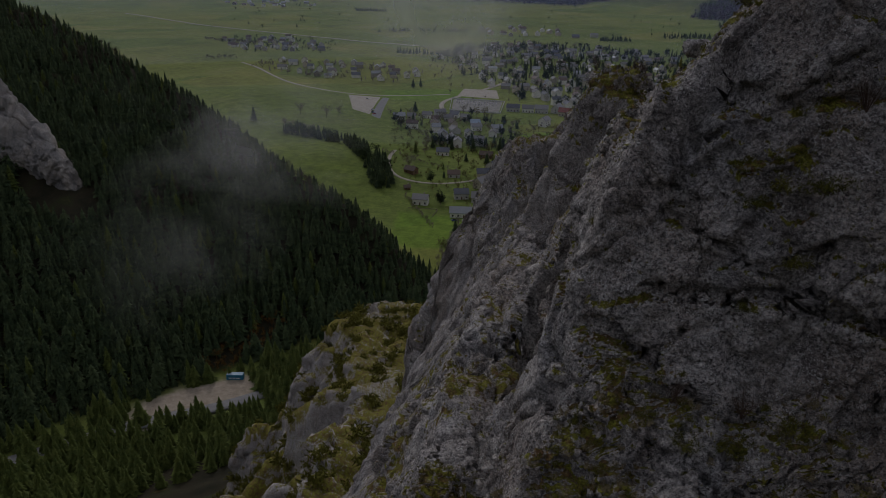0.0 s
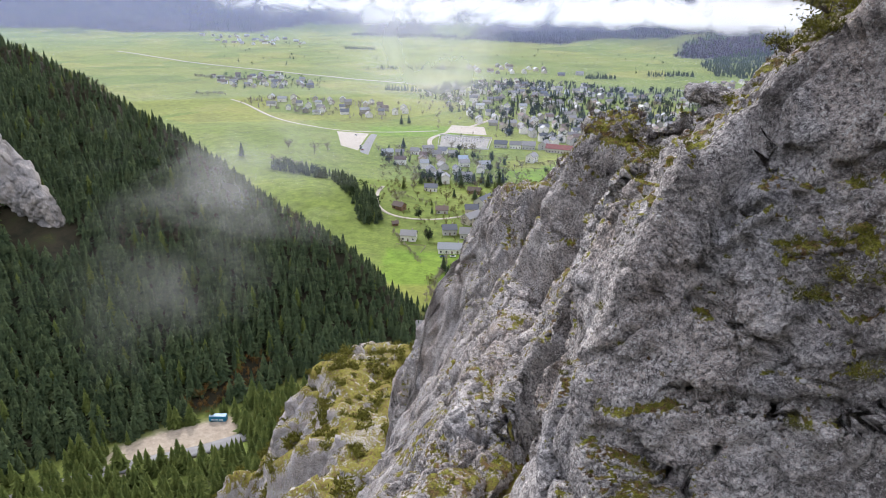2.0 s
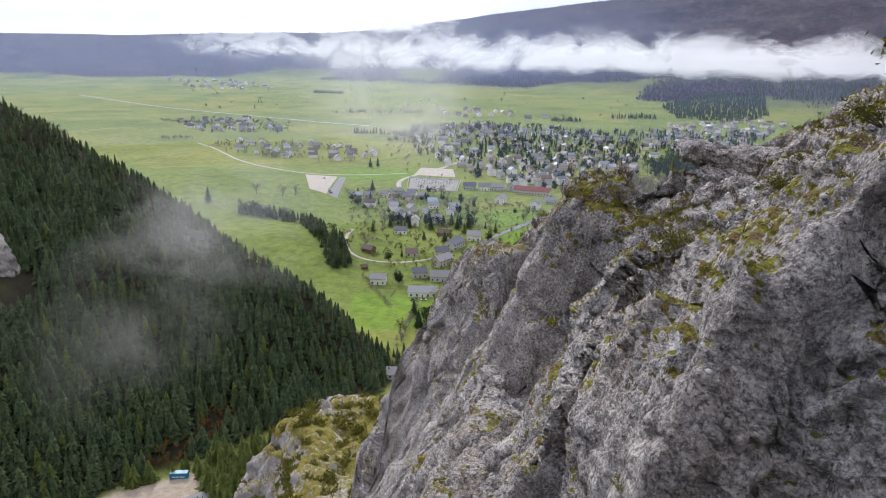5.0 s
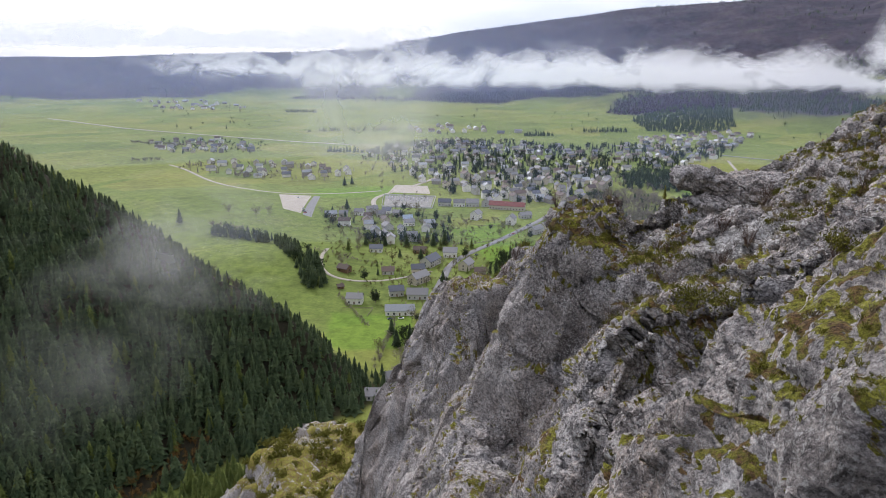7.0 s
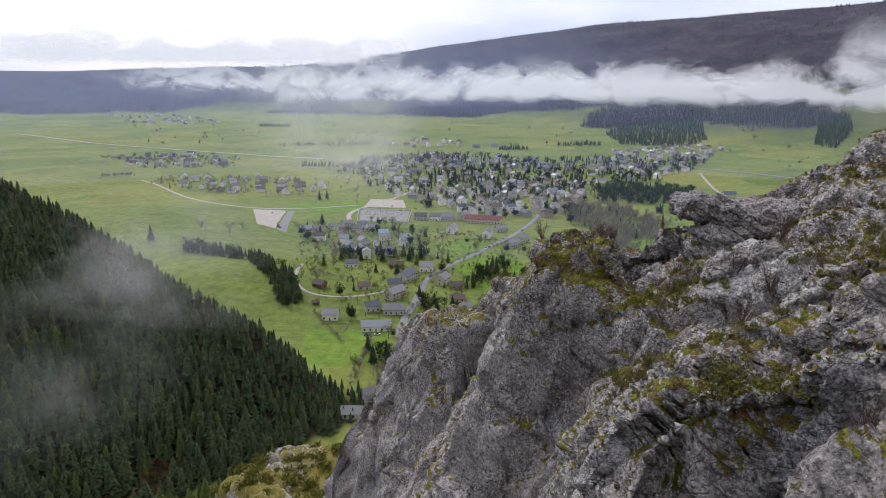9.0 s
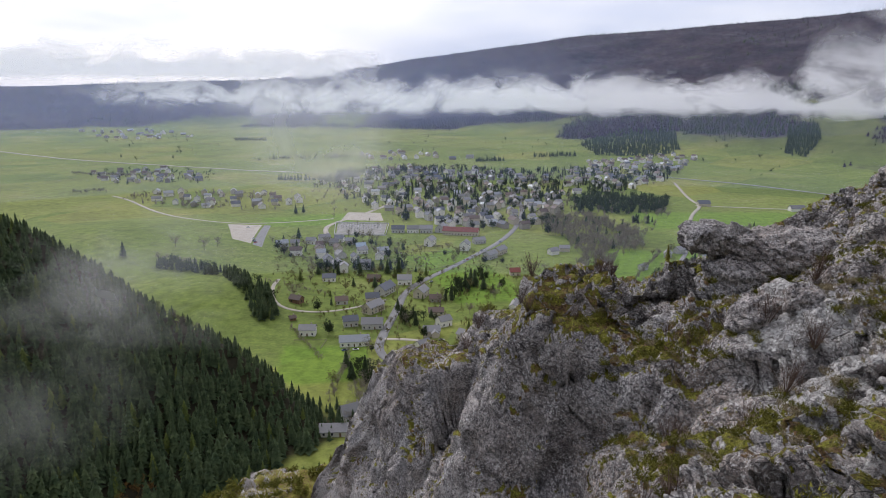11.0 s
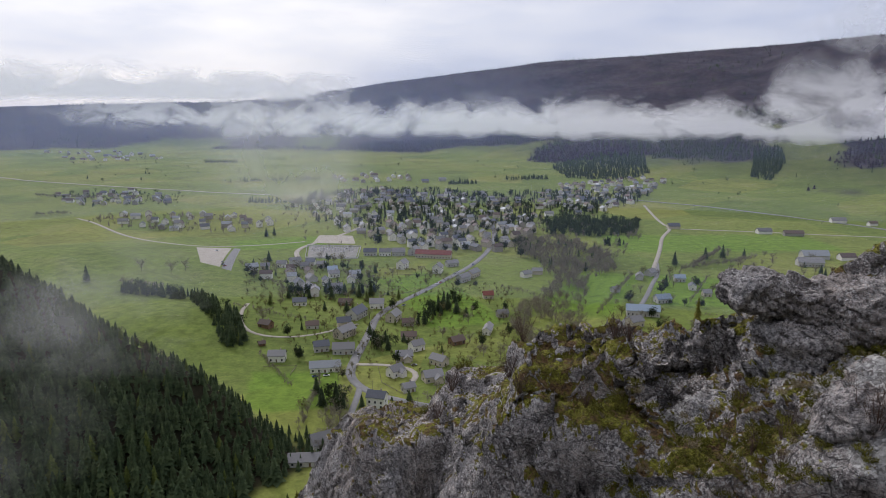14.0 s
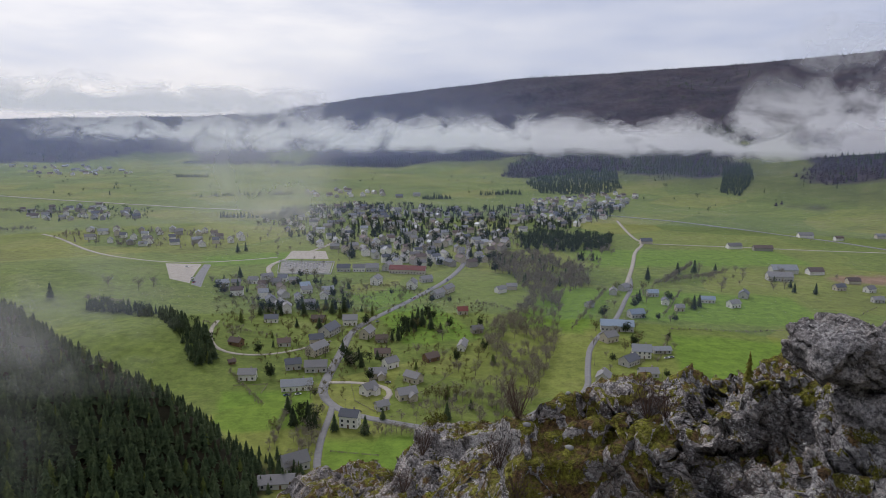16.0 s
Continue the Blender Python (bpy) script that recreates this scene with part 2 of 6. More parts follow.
def make_ground():
    m = Mat("valley_turf", 0.95, 0.15)
    patch = m.cells(0.0062, "Color", m.mix(1.0, m.co, m.node("ShaderNodeMapping", Vector=m.node("ShaderNodeTexNoise", 1, Vector=m.co, Scale=0.006), Scale=(55, 55, 0)), "ADD"))
    g = m.ramp(m.noise(0.010, 5, 0.6), (0.30, (0.125, 0.150, 0.038)), (0.52, (0.185, 0.230, 0.047)), (0.72, (0.245, 0.248, 0.088)))
    g = m.mix(0.75, g, m.mix(1.0, g, m.ramp(m.node("ShaderNodeSeparateColor", 0, Color=patch), (0.0, (0.62, 0.76, 0.60)), (0.5, (0.95, 1.0, 0.95)), (1.0, (1.40, 1.15, 1.1))), "MULTIPLY"))
    g = m.mix(0.35, g, m.ramp(m.noise(0.35, 6, 0.7), (0.3, (0.07, 0.10, 0.02)), (0.7, (0.19, 0.21, 0.06))))
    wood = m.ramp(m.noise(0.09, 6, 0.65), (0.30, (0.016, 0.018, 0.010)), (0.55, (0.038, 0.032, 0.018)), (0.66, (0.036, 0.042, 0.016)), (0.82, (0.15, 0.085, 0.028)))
    # wooded far slopes, the blue-purple of distance haze mixed into the colour
    far = m.ramp(m.noise(0.008, 9, 0.72), (0.30, (0.022, 0.026, 0.030)), (0.46, (0.040, 0.033, 0.043)), (0.60, (0.058, 0.044, 0.052)), (0.76, (0.044, 0.052, 0.030)))
    far = m.mix(0.7, far, m.ramp(m.noise(0.045, 8, 0.78), (0.36, (0.16, 0.16, 0.17)), (0.5, (0.5, 0.5, 0.5)), (0.64, (0.80, 0.78, 0.78))), "OVERLAY")
    soil = m.ramp(m.noise(0.05, 4), (0.3, (0.20, 0.13, 0.08)), (0.7, (0.30, 0.20, 0.13)))
    scree = m.ramp(m.noise(0.5, 7, 0.7), (0.3, (0.26, 0.21, 0.155)), (0.7, (0.44, 0.375, 0.29)))
    g = m.mix(m.math("MULTIPLY", m.attr("lush"), 0.75), g, m.ramp(m.noise(0.06, 6, 0.7), (0.3, (0.108, 0.190, 0.020)), (0.7, (0.158, 0.262, 0.028))))
    tuss = m.noise(0.11, 8, 0.75)
    g = m.mix(0.55, g, m.ramp(tuss, (0.36, (0.24, 0.24, 0.24)), (0.5, (0.5, 0.5, 0.5)), (0.64, (0.74, 0.72, 0.68))), "OVERLAY")
    # upland pasture: dull grass, with cloud shade put into its darker colour
    up = m.ramp(m.noise(0.02, 7, 0.7), (0.3, (0.062, 0.074, 0.026)), (0.55, (0.098, 0.116, 0.034)), (0.75, (0.150, 0.120, 0.060)))
    g = m.mix(m.math("MULTIPLY", m.attr("upland_shade"), 0.8), g, up)
    c = m.mix(m.attr("soil"), g, soil)
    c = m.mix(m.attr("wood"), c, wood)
    c = m.mix(m.attr("far"), c, far)
    c = m.mix(m.attr("scree"), c, scree)
    m.color(c)
    m.bump(m.noise(0.4, 6, 0.7), 0.6, 0.5)
    return m.m


def foliage(name, lo, hi, tip, scale=0.16):
    m = Mat(name, 0.9, 0.12)
    tree = m.noise(scale, 2, 0.5)
    c = m.ramp(tree, (0.30, lo), (0.52, hi), (0.72, tip))
    c = m.mix(0.5, c, m.ramp(m.noise(1.3, 4, 0.7), (0.3, tuple(v * 0.45 for v in lo)), (0.7, tuple(min(1, v * 1.25) for v in tip))))
    c = m.mix(0.35, c, m.ramp(m.island(), (0.0, lo), (1.0, tip)))
    m.color(c)
    return m.m


ROCK = make_rock()
GROUND = make_ground()
SPRUCE = foliage("spruce_needles", (0.012, 0.026, 0.014), (0.034, 0.060, 0.028), (0.095, 0.120, 0.048))
LIGHT_SPRUCE = foliage("young_spruce_needles", (0.040, 0.062, 0.016), (0.075, 0.105, 0.022), (0.13, 0.15, 0.035))
BARE = foliage("bare_twigs", (0.165, 0.145, 0.115), (0.245, 0.215, 0.165), (0.33, 0.29, 0.215))
BEECH = foliage("bare_beech_twigs", (0.050, 0.044, 0.030), (0.080, 0.068, 0.045), (0.115, 0.10, 0.06))
BUDDING = foliage("budding_twigs", (0.085, 0.082, 0.036), (0.150, 0.140, 0.052), (0.22, 0.19, 0.075))
RUST = foliage("rusty_leaves", (0.10, 0.055, 0.018), (0.18, 0.095, 0.025), (0.26, 0.15, 0.04))
BARK = plain("bark", (0.12, 0.095, 0.075), 0.95, 0.3, 3.0)
ASPHALT = plain("worn_asphalt", (0.22, 0.215, 0.21), 0.9, 0.15, 0.3)
GRAVEL = plain("pale_gravel", (0.40, 0.36, 0.30), 0.95, 0.16, 0.15)
GRAVEL_LANE = plain("gravel_lane", (0.36, 0.33, 0.27), 0.95, 0.18, 0.3)

# ---------------------------------------------------------------- the lie of the land
def gorge(x, y):
    """Metres from the gorge's bottom line: plus on the wooded hill's side, minus on the crag's side."""
    return -0.77 * (x + 85) + 0.64 * (y - 285)


def hill_height(x, y):
    """The wooded hill: a crest that climbs away to the west, steep to the valley, falling evenly to the gorge."""
    sc, q = -0.959 * (x + 105) + 0.283 * (y - 300), -0.283 * (x + 105) - 0.959 * (y - 300)
    crest = np.interp(sc, [-30, -20, -8, 0, 9, 16, 40, 70, 110, 150, 200, 254, 320, 900], [0, 0, 4, 9, 17, 24, 38, 49, 62, 77, 94, 112, 128, 230])
    reach = np.maximum(63 + 2.32 * sc, 5)
    face = crest * np.clip(1 - np.clip(q, 0, 2000) / reach, 0, 1) ** 1.3
    return np.clip(face - 0.85 * np.clip(-q - 4, 0, 900), 0, 230)


def mountain_height(x, y):
    """The far side of the valley: a long ridge that climbs to the right."""
    az = np.degrees(np.arctan2(x, y))
    r = np.hypot(x, y)
    foot = np.interp(az, [-75, -40, -25, 0, 12, 25, 40, 60], [3000, 2950, 2900, 2450, 2250, 2050, 1750, 1500])
    top = np.interp(az, [-75, -36, -29, -20, -14, -7.6, 0, 6, 14.6, 22, 30, 45, 65], [190, 190, 210, 228, 266, 352, 428, 452, 442, 448, 455, 500, 500])
    v = np.clip((r - foot) / np.interp(az, [-60, 60], [1750, 2350]), 0, 1)
    n = fbm(xyz(x, y) * 0.0022, 5, 31).reshape(np.shape(x))
    apron = np.interp(az, [0, 12, 30, 60], [0, 55, 105, 120]) * smooth(0, 1, (r - foot + 600) / 900)
    shape = 0.30 * v + 0.70 * smooth(0.12, 0.95, v)
    return top * shape * (1 + 0.16 * n * v * (1 - v) * 4) + 10 * n * v * (1 - v) + apron


def spur_height(x, y):
    """The mountain that carries the crags, on the near side."""
    d = -gorge(x, y)
    d1 = np.clip(d - 6, 0, 900)
    h = smin(np.where(d1 < 75, d1 ** 2 / 300, 18.75 + 0.5 * (d1 - 75)), 0.46 * np.clip(285 - y, 0, 900), 16.0)
    back = np.clip(-y - 70, 0, 900) * 0.45
    return np.minimum(h, 126) + back * smooth(0, 60, d)


def land(x, y):
    x, y = np.asarray(x, float), np.asarray(y, float)
    roll = fbm(xyz(x, y) * 0.004, 3, 5).reshape(x.shape)
    swell = 20 * np.exp(-(((x + 430) / 190) ** 2 + ((y - 690) / 130) ** 2)) + 11 * np.exp(-(((x + 235) / 70) ** 2 + ((y - 500) / 60) ** 2))
    plain_z = swell + 2.0 * roll * smooth(500, 1500, np.hypot(x, y))
    near = np.maximum(hill_height(x, y), spur_height(x, y))
    rough = fbm(xyz(x, y) * 0.03, 4, 8).reshape(x.shape) * 3.5 * smooth(3, 40, near)
    far = mountain_height(x, y)
    brook = -3.0 * np.exp(-((x - np.interp(y, [300, 420, 560, 720, 1000], [20, 55, 95, 120, 190])) / 14) ** 2) * smooth(300, 360, y) * (1 - smooth(800, 1000, y))
    return plain_z + np.maximum(near, 0) + rough + far + brook


def wood_mask(x, y):
    """Where the ground is wooded: the hill's face and the gorge."""
    h = hill_height(x, y)
    q = -0.283 * (x + 105) - 0.959 * (y - 300)
    n = fbm(xyz(x, y) * 0.02, 3, 3).reshape(np.shape(x))
    hill = smooth(-6, 2, gorge(x, y) + 4 * n) * smooth(-30, -14, q + 6 * n)
    side = smooth(5, 16, spur_height(x, y))
    return np.clip(np.maximum(hill, side), 0, 1)


def far_woods(x, y):
    """How wooded the far slopes are: pastures below, with tongues of wood, closed woods above."""
    h = mountain_height(x, y)
    n = fbm(xyz(x, y) * 0.0030, 4, 77).reshape(np.shape(x))
    az = np.degrees(np.arctan2(x, y))
    line = np.interp(az, [-60, 0, 14, 30, 60], [22, 24, 48, 78, 95])
    return smooth(-12, 12, h - line - 75 * n) * smooth(8, 16, h)


def lush_fields(x, y):
    """Meadows of fresh bright grass, with straight borders."""
    out = np.zeros(np.shape(x))
    for cx, cy, half_u, half_v, turn in ((225, 480, 52, 62, -14), (265, 640, 90, 62, -8), (-60, 665, 34, 30, 34), (-250, 850, 60, 46, 20), (-20, 575, 34, 60, 20), (-110, 385, 30, 32, 10), (330, 900, 150, 60, 5), (120, 640, 34, 90, -22), (-20, 330, 46, 20, 8)):
        a = radians(turn)
        u, v = (x - cx) * math.cos(a) + (y - cy) * math.sin(a), -(x - cx) * math.sin(a) + (y - cy) * math.cos(a)
        out = np.maximum(out, (1 - smooth(0.9, 1.0, np.abs(u) / half_u)) * (1 - smooth(0.9, 1.0, np.abs(v) / half_v)))
    return out


def lot_mask(x, y):
    """The gravel lot at the gorge's bottom."""
    n = fbm(xyz(x, y) * 0.07, 3, 12).reshape(np.shape(x))
    u, v = (x + 152) * 0.64 + (y - 171) * 0.77, -(x + 152) * 0.77 + (y - 171) * 0.64
    return 1 - smooth(0.8, 1.1, np.hypot(u / 26, v / 16) + 0.25 * n)


def build_ground():
    az = np.radians(np.concatenate([np.arange(-180, -62, 4.0), np.arange(-62, 62, 0.42), np.arange(62, 180.1, 4.0)]))
    r = np.concatenate([[0.0, 12.0, 24.0], np.geomspace(34, 4900, 300)])
    A, R = np.meshgrid(az, r)
    X, Y = R * np.sin(A), R * np.cos(A)
    Z = land(X, Y)
    lot = lot_mask(X, Y)
    Z = Z * (1 - lot) + 1.0 * lot
    Z = np.where(R < 60, np.minimum(Z, 122), Z)
    me = mesh_from("ground", np.stack([X.ravel(), Y.ravel(), Z.ravel()], 1), grid_faces(*X.shape)[:, ::-1], [GROUND], True)
    far = far_woods(X, Y)
    # the upland mask, by mountain height, carries the painted cloud shade
    fields = {
        "wood": wood_mask(X, Y) * (1 - lot), "lush": lush_fields(X, Y), "far": far, "scree": lot, "upland_shade": smooth(6, 40, mountain_height(X, Y)),
        "soil": smooth(0.75, 0.95, 1 - np.hypot((X + 450) / 130, (Y - 1900) / 70)) + smooth(0.3, 0.5, 1 - np.hypot((X - 500) / 90, (Y - 770) / 40)),
    }
    for key, v in fields.items():
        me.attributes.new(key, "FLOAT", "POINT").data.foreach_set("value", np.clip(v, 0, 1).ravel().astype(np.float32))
    tagged(new("ground", me), "green spring meadows of a broad valley rising into wooded slopes", "ground", kind="structure")


build_ground()


# ---------------------------------------------------------------- rock
def crag_top(x, y):
    """The near ridge: four masses behind one another, with clefts between them, a rib and a ledge below."""
    p = xyz(x, y)
    w = fbm(p * 0.22, 3, 41).reshape(x.shape)
    w2 = fbm(p * 0.6 + 5, 3, 43).reshape(x.shape)
    xx, yy = x + 0.30 * w + 0.20 * w2, y + 0.30 * w2 + 0.2 * w
    # buttress
    west = 164.7 + np.where(xx > 2.7, 2.4, 7.0) * (xx - 2.7)
    front = 167.0 + (yy + 16.95 + 0.387 * (xx - 5)) / 0.25
    top = 168.9 + 1.0 * (xx - 4.5) - 0.25 * (yy + 16)
    back = 168.6 + 1.0 * (xx - 4.6) - 1.0 * (yy + 13.4)
    a = smin(smin(front, west, 0.6), smin(top, back, 0.7), 0.5)
    # shoulder behind the cleft
    west = 162.7 + 2.4 * (xx - 1.82 - 1.5 * smooth(-6.5, -3.5, yy))
    south = 163.5 + 6.0 * (yy + 9.9) + 3.0 * np.clip(xx - 3, 0, 9)
    top = 167.1 + 0.65 * (xx - 4.2) - 0.33 * (yy + 9.75) + 0.25 * w2
    b = smin(smin(west, south, 0.5), smin(top, 166.2 - 1.2 * (yy + 5.0) + 0.5 * (xx - 4), 0.8), 0.5)
    # crest
    flat = 165.75 + 0.42 * (xx - 5) + 0.14 * np.clip(xx - 6, 0, 9) + 0.30 * w2
    south = 163.6 + 6.0 * (0.66 * xx + 0.75 * yy - 1.62)
    west = 164.0 + np.where(xx > 0.8, 2.0, 2.9) * (xx - 0.85)
    knob = 166.05 + 0.25 * (xx - 3.4) + 0.35 * (yy - 1.1) + 0.35 * w2
    north = 166.9 - 2.6 * (yy - 3.0 - 0.25 * (xx - 4))
    flat = np.maximum(flat, knob - 1.6 * np.clip(xx - 4.2, 0, 9) - 1.1 * np.clip(0.2 - yy, 0, 9))
    flat = flat - 0.6 * np.exp(-((xx - 5.0) / 0.8) ** 2 - ((yy - 1.8) / 1.4) ** 2)
    c = smin(smin(west, south, 0.4), smin(flat, north, 0.4), 0.35)
    # lower tier
    west = 161.0 + 4.2 * (xx + 1.70 + 0.5 * (yy - 8))
    south = 161.0 + 5.0 * (yy - 7.3)
    top = 161.2 + 0.1 * (xx + 1) - 0.15 * (yy - 8) + 0.3 * w2
    d = smin(smin(west, south, 0.5), smin(top, 160.8 - 2.2 * (yy - 11.6), 0.5), 0.4)
    # rib that runs down to the lower crag, and the bed of the clefts
    rib_x = np.interp(yy, [8, 12, 36, 70], [-1.0, -2.2, -9.0, -24.0])
    rib = np.interp(yy, [8, 12, 20, 36, 70], [158.5, 157, 148, 137, 118]) - 2.0 * np.clip(rib_x - xx, 0, 99) - 0.6 * np.clip(xx - rib_x - 1, 0, 99)
    bed_x = np.interp(yy, [-20, -11, -4, 4, 9], [3.6, 2.4, 3.0, 1.0, -0.5])
    bed = 160.6 + 2.3 * (xx - bed_x) + 0.4 * w2
    bed = smin(bed, 163.5 + 0.3 * (xx - 4), 0.8)
    bed = smin(bed, smin(163.0 + 3.5 * (yy + 16), 161.0 - 2.2 * (yy - 11), 0.5), 0.5)
    # ledge below the buttress
    ledge = smin(162.9 + 0.85 * (yy + 18.6) + 0.2 * (xx - 5), 163.6 + 2.2 * (xx - 3.2), 0.6) + 0.3 * w2
    ledge = smin(ledge, 163.3 - 3.0 * np.clip(yy + 16, 0, 99), 0.5)
    z = np.maximum(np.maximum(a, b), np.maximum(c, d))
    return np.maximum(np.maximum(z, ledge), np.maximum(rib, bed))


def even_rows(f, x0, x1, y0, y1, n_rows, n_cols, focus=None, deep=0.0):
    """A grid over f whose lines are spread evenly along the surface."""
    xs = np.linspace(x0, x1, 420)
    ys = np.linspace(y0, y1, 420)
    X, Y = np.meshgrid(xs, ys)
    Z = f(X, Y)
    gy = np.abs(np.gradient(Z, ys, axis=0))
    wy = np.sqrt(1 + np.minimum(np.percentile(gy[:, 60:], 80, axis=1), 4) ** 2)
    if focus:
        wy = wy * focus(ys)
    cy = np.concatenate([[0], np.cumsum((wy[1:] + wy[:-1]) / 2)])
    rows = np.interp(np.linspace(0, cy[-1], n_rows), cy, ys)
    out = np.zeros((n_rows, n_cols, 2))
    xs = np.linspace(x0, x1, 900)
    Xr, Yr = np.meshgrid(xs, rows)
    Zr = f(Xr, Yr)
    dz = np.minimum(np.abs(np.diff(Zr, axis=1)) / (xs[1] - xs[0]), 5)
    w = np.sqrt(1 + dz ** 2)
    if deep:
        w = w * (0.10 + 0.90 * smooth(deep - 6, deep, Zr[:, 1:]))
    w = (w + np.roll(w, 1, 0) + np.roll(w, -1, 0) + np.roll(w, 2, 0) + np.roll(w, -2, 0)) / 5
    for i in range(n_rows):
        cx = np.concatenate([[0], np.cumsum(w[i])])
        out[i, :, 0] = np.interp(np.linspace(0, cx[-1], n_cols), cx, xs)
        out[i, :, 1] = rows[i]
    return out[..., 0], out[..., 1]


def normals_of(P):
    du = np.gradient(P, axis=1)
    dv = np.gradient(P, axis=0)
    n = np.cross(du, dv)
    return n / np.maximum(np.linalg.norm(n, axis=2, keepdims=True), 1e-9)


def facets(p, size, seed):
    """Blocks with tilted faces: a height, and how near a joint between two blocks is (1 on it)."""
    q = p / size
    i = np.floor(q)
    f1, f2 = np.full(len(p), 9.0), np.full(len(p), 9.0)
    height = np.zeros(len(p))
    for dx in (-1, 0, 1):
        for dy in (-1, 0, 1):
            for dz in (-1, 0, 1):
                c = i + (dx, dy, dz)
                r = _hash(c[:, 0], c[:, 1], c[:, 2], seed)
                h = [r, r * 613.7 % 1.0, r * 7919.3 % 1.0]
                e = [q[:, k] - c[:, k] - h[k] for k in range(3)]
                d = np.sqrt(e[0] ** 2 + e[1] ** 2 + e[2] ** 2)
                near = d < f1
                f2 = np.where(near, f1, np.minimum(f2, d))
                g = [h[(k + 1) % 3] * 7.31 % 1.0 - 0.5 for k in range(3)]
                tilt = (h[0] * 5.17 % 1.0 - 0.5) * 0.7 + 1.5 * (g[0] * e[0] + g[1] * e[1] + g[2] * e[2])
                height = np.where(near, tilt, height)
                f1 = np.where(near, d, f1)
    return height, np.exp(-((f2 - f1) / 0.06) ** 2)


def weathered(P, size, seed, strata=(0.62, -0.25, 0.74), amount=None, broken=None):
    """Rock relief along the normals: bulges, tilted blocks along the beds, joints and pits, with calm slabs between rough parts."""
    s = np.asarray(strata) / np.linalg.norm(strata)
    start = P.reshape(-1, 3)
    rough = (0.45 + 0.95 * smooth(-0.45, 0.55, fbm(start / (1.3 * size) + 3.3, 3, seed + 40)))
    for k in range(3):
        N = normals_of(P)
        p = P.reshape(-1, 3)
        across = p - (p @ s)[:, None] * s * (0.55, 0.45, 0.3)[k]
        if k == 0:
            bent = across + 0.18 * size * np.stack([fbm(p / (0.8 * size), 2, seed + 21 + j) for j in range(3)], 1)
            h, joint = facets(bent, 0.75 * size, seed + 3)
            d = size * (0.12 * fbm(p / size, 3, seed) + 0.17 * h - 0.05 * joint)
            groove = np.exp(-(fbm(across * (0.55 / size), 3, seed + 61) / 0.045) ** 2)
            d -= 0.09 * size * groove
        elif k == 1:
            h, joint = facets(across + 0.03 * size * fbm(p / (0.3 * size), 2, seed + 31)[:, None], 0.26 * size, seed + 5)
            d = size * (0.055 * h - 0.028 * joint + 0.030 * fbm(p / (0.25 * size), 3, seed + 6)) * rough
        else:
            h, joint = facets(p, 0.11 * size, seed + 9)
            d = size * (0.028 * h - 0.012 * joint + 0.010 * fbm(p / (0.08 * size), 2, seed + 13)) * rough
        d = d.reshape(P.shape[:2])
        if amount is not None:
            d = d * amount
        if broken is not None and k > 0:
            d = d * (1 + 0.7 * broken)
        P = P + N * d[..., None]
    return P


def moss_of(P, seed, scale, bias=0.0):
    N = normals_of(P)
    p = P.reshape(-1, 3)
    flat = N[..., 2].ravel()
    return np.clip(0.62 * smooth(0.30, 0.85, flat) + 0.42 * fbm(p * scale, 3, seed) + bias, 0, 1).astype(np.float32), N


RX, RY = even_rows(crag_top, -14, 16, -31, 34, 720, 650, lambda y: np.interp(y, [-31, -24, -19.5, -15, 4, 11, 14, 34], [0.15, 0.5, 1.5, 1.3, 1.2, 0.8, 0.25, 0.12]), 156.0)
CALM = 0.70 + 0.30 * smooth(-15.6, -12.5, RY) + 0.3 * smooth(-18.4, -19.2, RY)
RIDGE = weathered(np.stack([RX, RY, crag_top(RX, RY)], 2), 2.4, 100, amount=CALM, broken=0.8 * smooth(-13, -9, RY) * smooth(161, 164, crag_top(RX, RY)))
# long cracks across the buttress
CX, CY, CZ = RIDGE[..., 0], RIDGE[..., 1], RIDGE[..., 2]
wave = fbm(RIDGE.reshape(-1, 3) * 0.9, 3, 19).reshape(CX.shape)
cut = np.zeros(CX.shape)
for z0, rise, x0, x1, wide, deep in ((164.55, 0.06, 4.2, 9.5, 0.12, 0.30), (168.45, 0.10, 5.0, 9.0, 0.14, 0.22), (166.2, -0.45, 4.6, 6.6, 0.06, 0.22), (167.2, 0.9, 4.3, 5.4, 0.06, 0.20), (165.4, 0.35, 5.6, 8.0, 0.05, 0.20)):
    off = (CZ - z0 - rise * (CX - x0) - 0.22 * wave) / wide
    cut += deep * np.exp(-np.abs(off) ** 1.5) * smooth(x0 - 0.4, x0 + 0.3, CX) * (1 - smooth(x1 - 0.3, x1 + 0.4, CX)) * smooth(-15.2, -16.0, CY)
RIDGE = RIDGE - normals_of(RIDGE) * cut[..., None]
RIDGE_MOSS, RIDGE_N = moss_of(RIDGE, 60, 0.55, -0.05)
RIDGE_MOSS = np.clip(RIDGE_MOSS + (0.26 * smooth(-9, -5, RIDGE[..., 1]) * smooth(162.5, 164.5, RIDGE[..., 2]) * smooth(0.1, 0.5, RIDGE_N[..., 2])).ravel(), 0, 1).astype(np.float32)
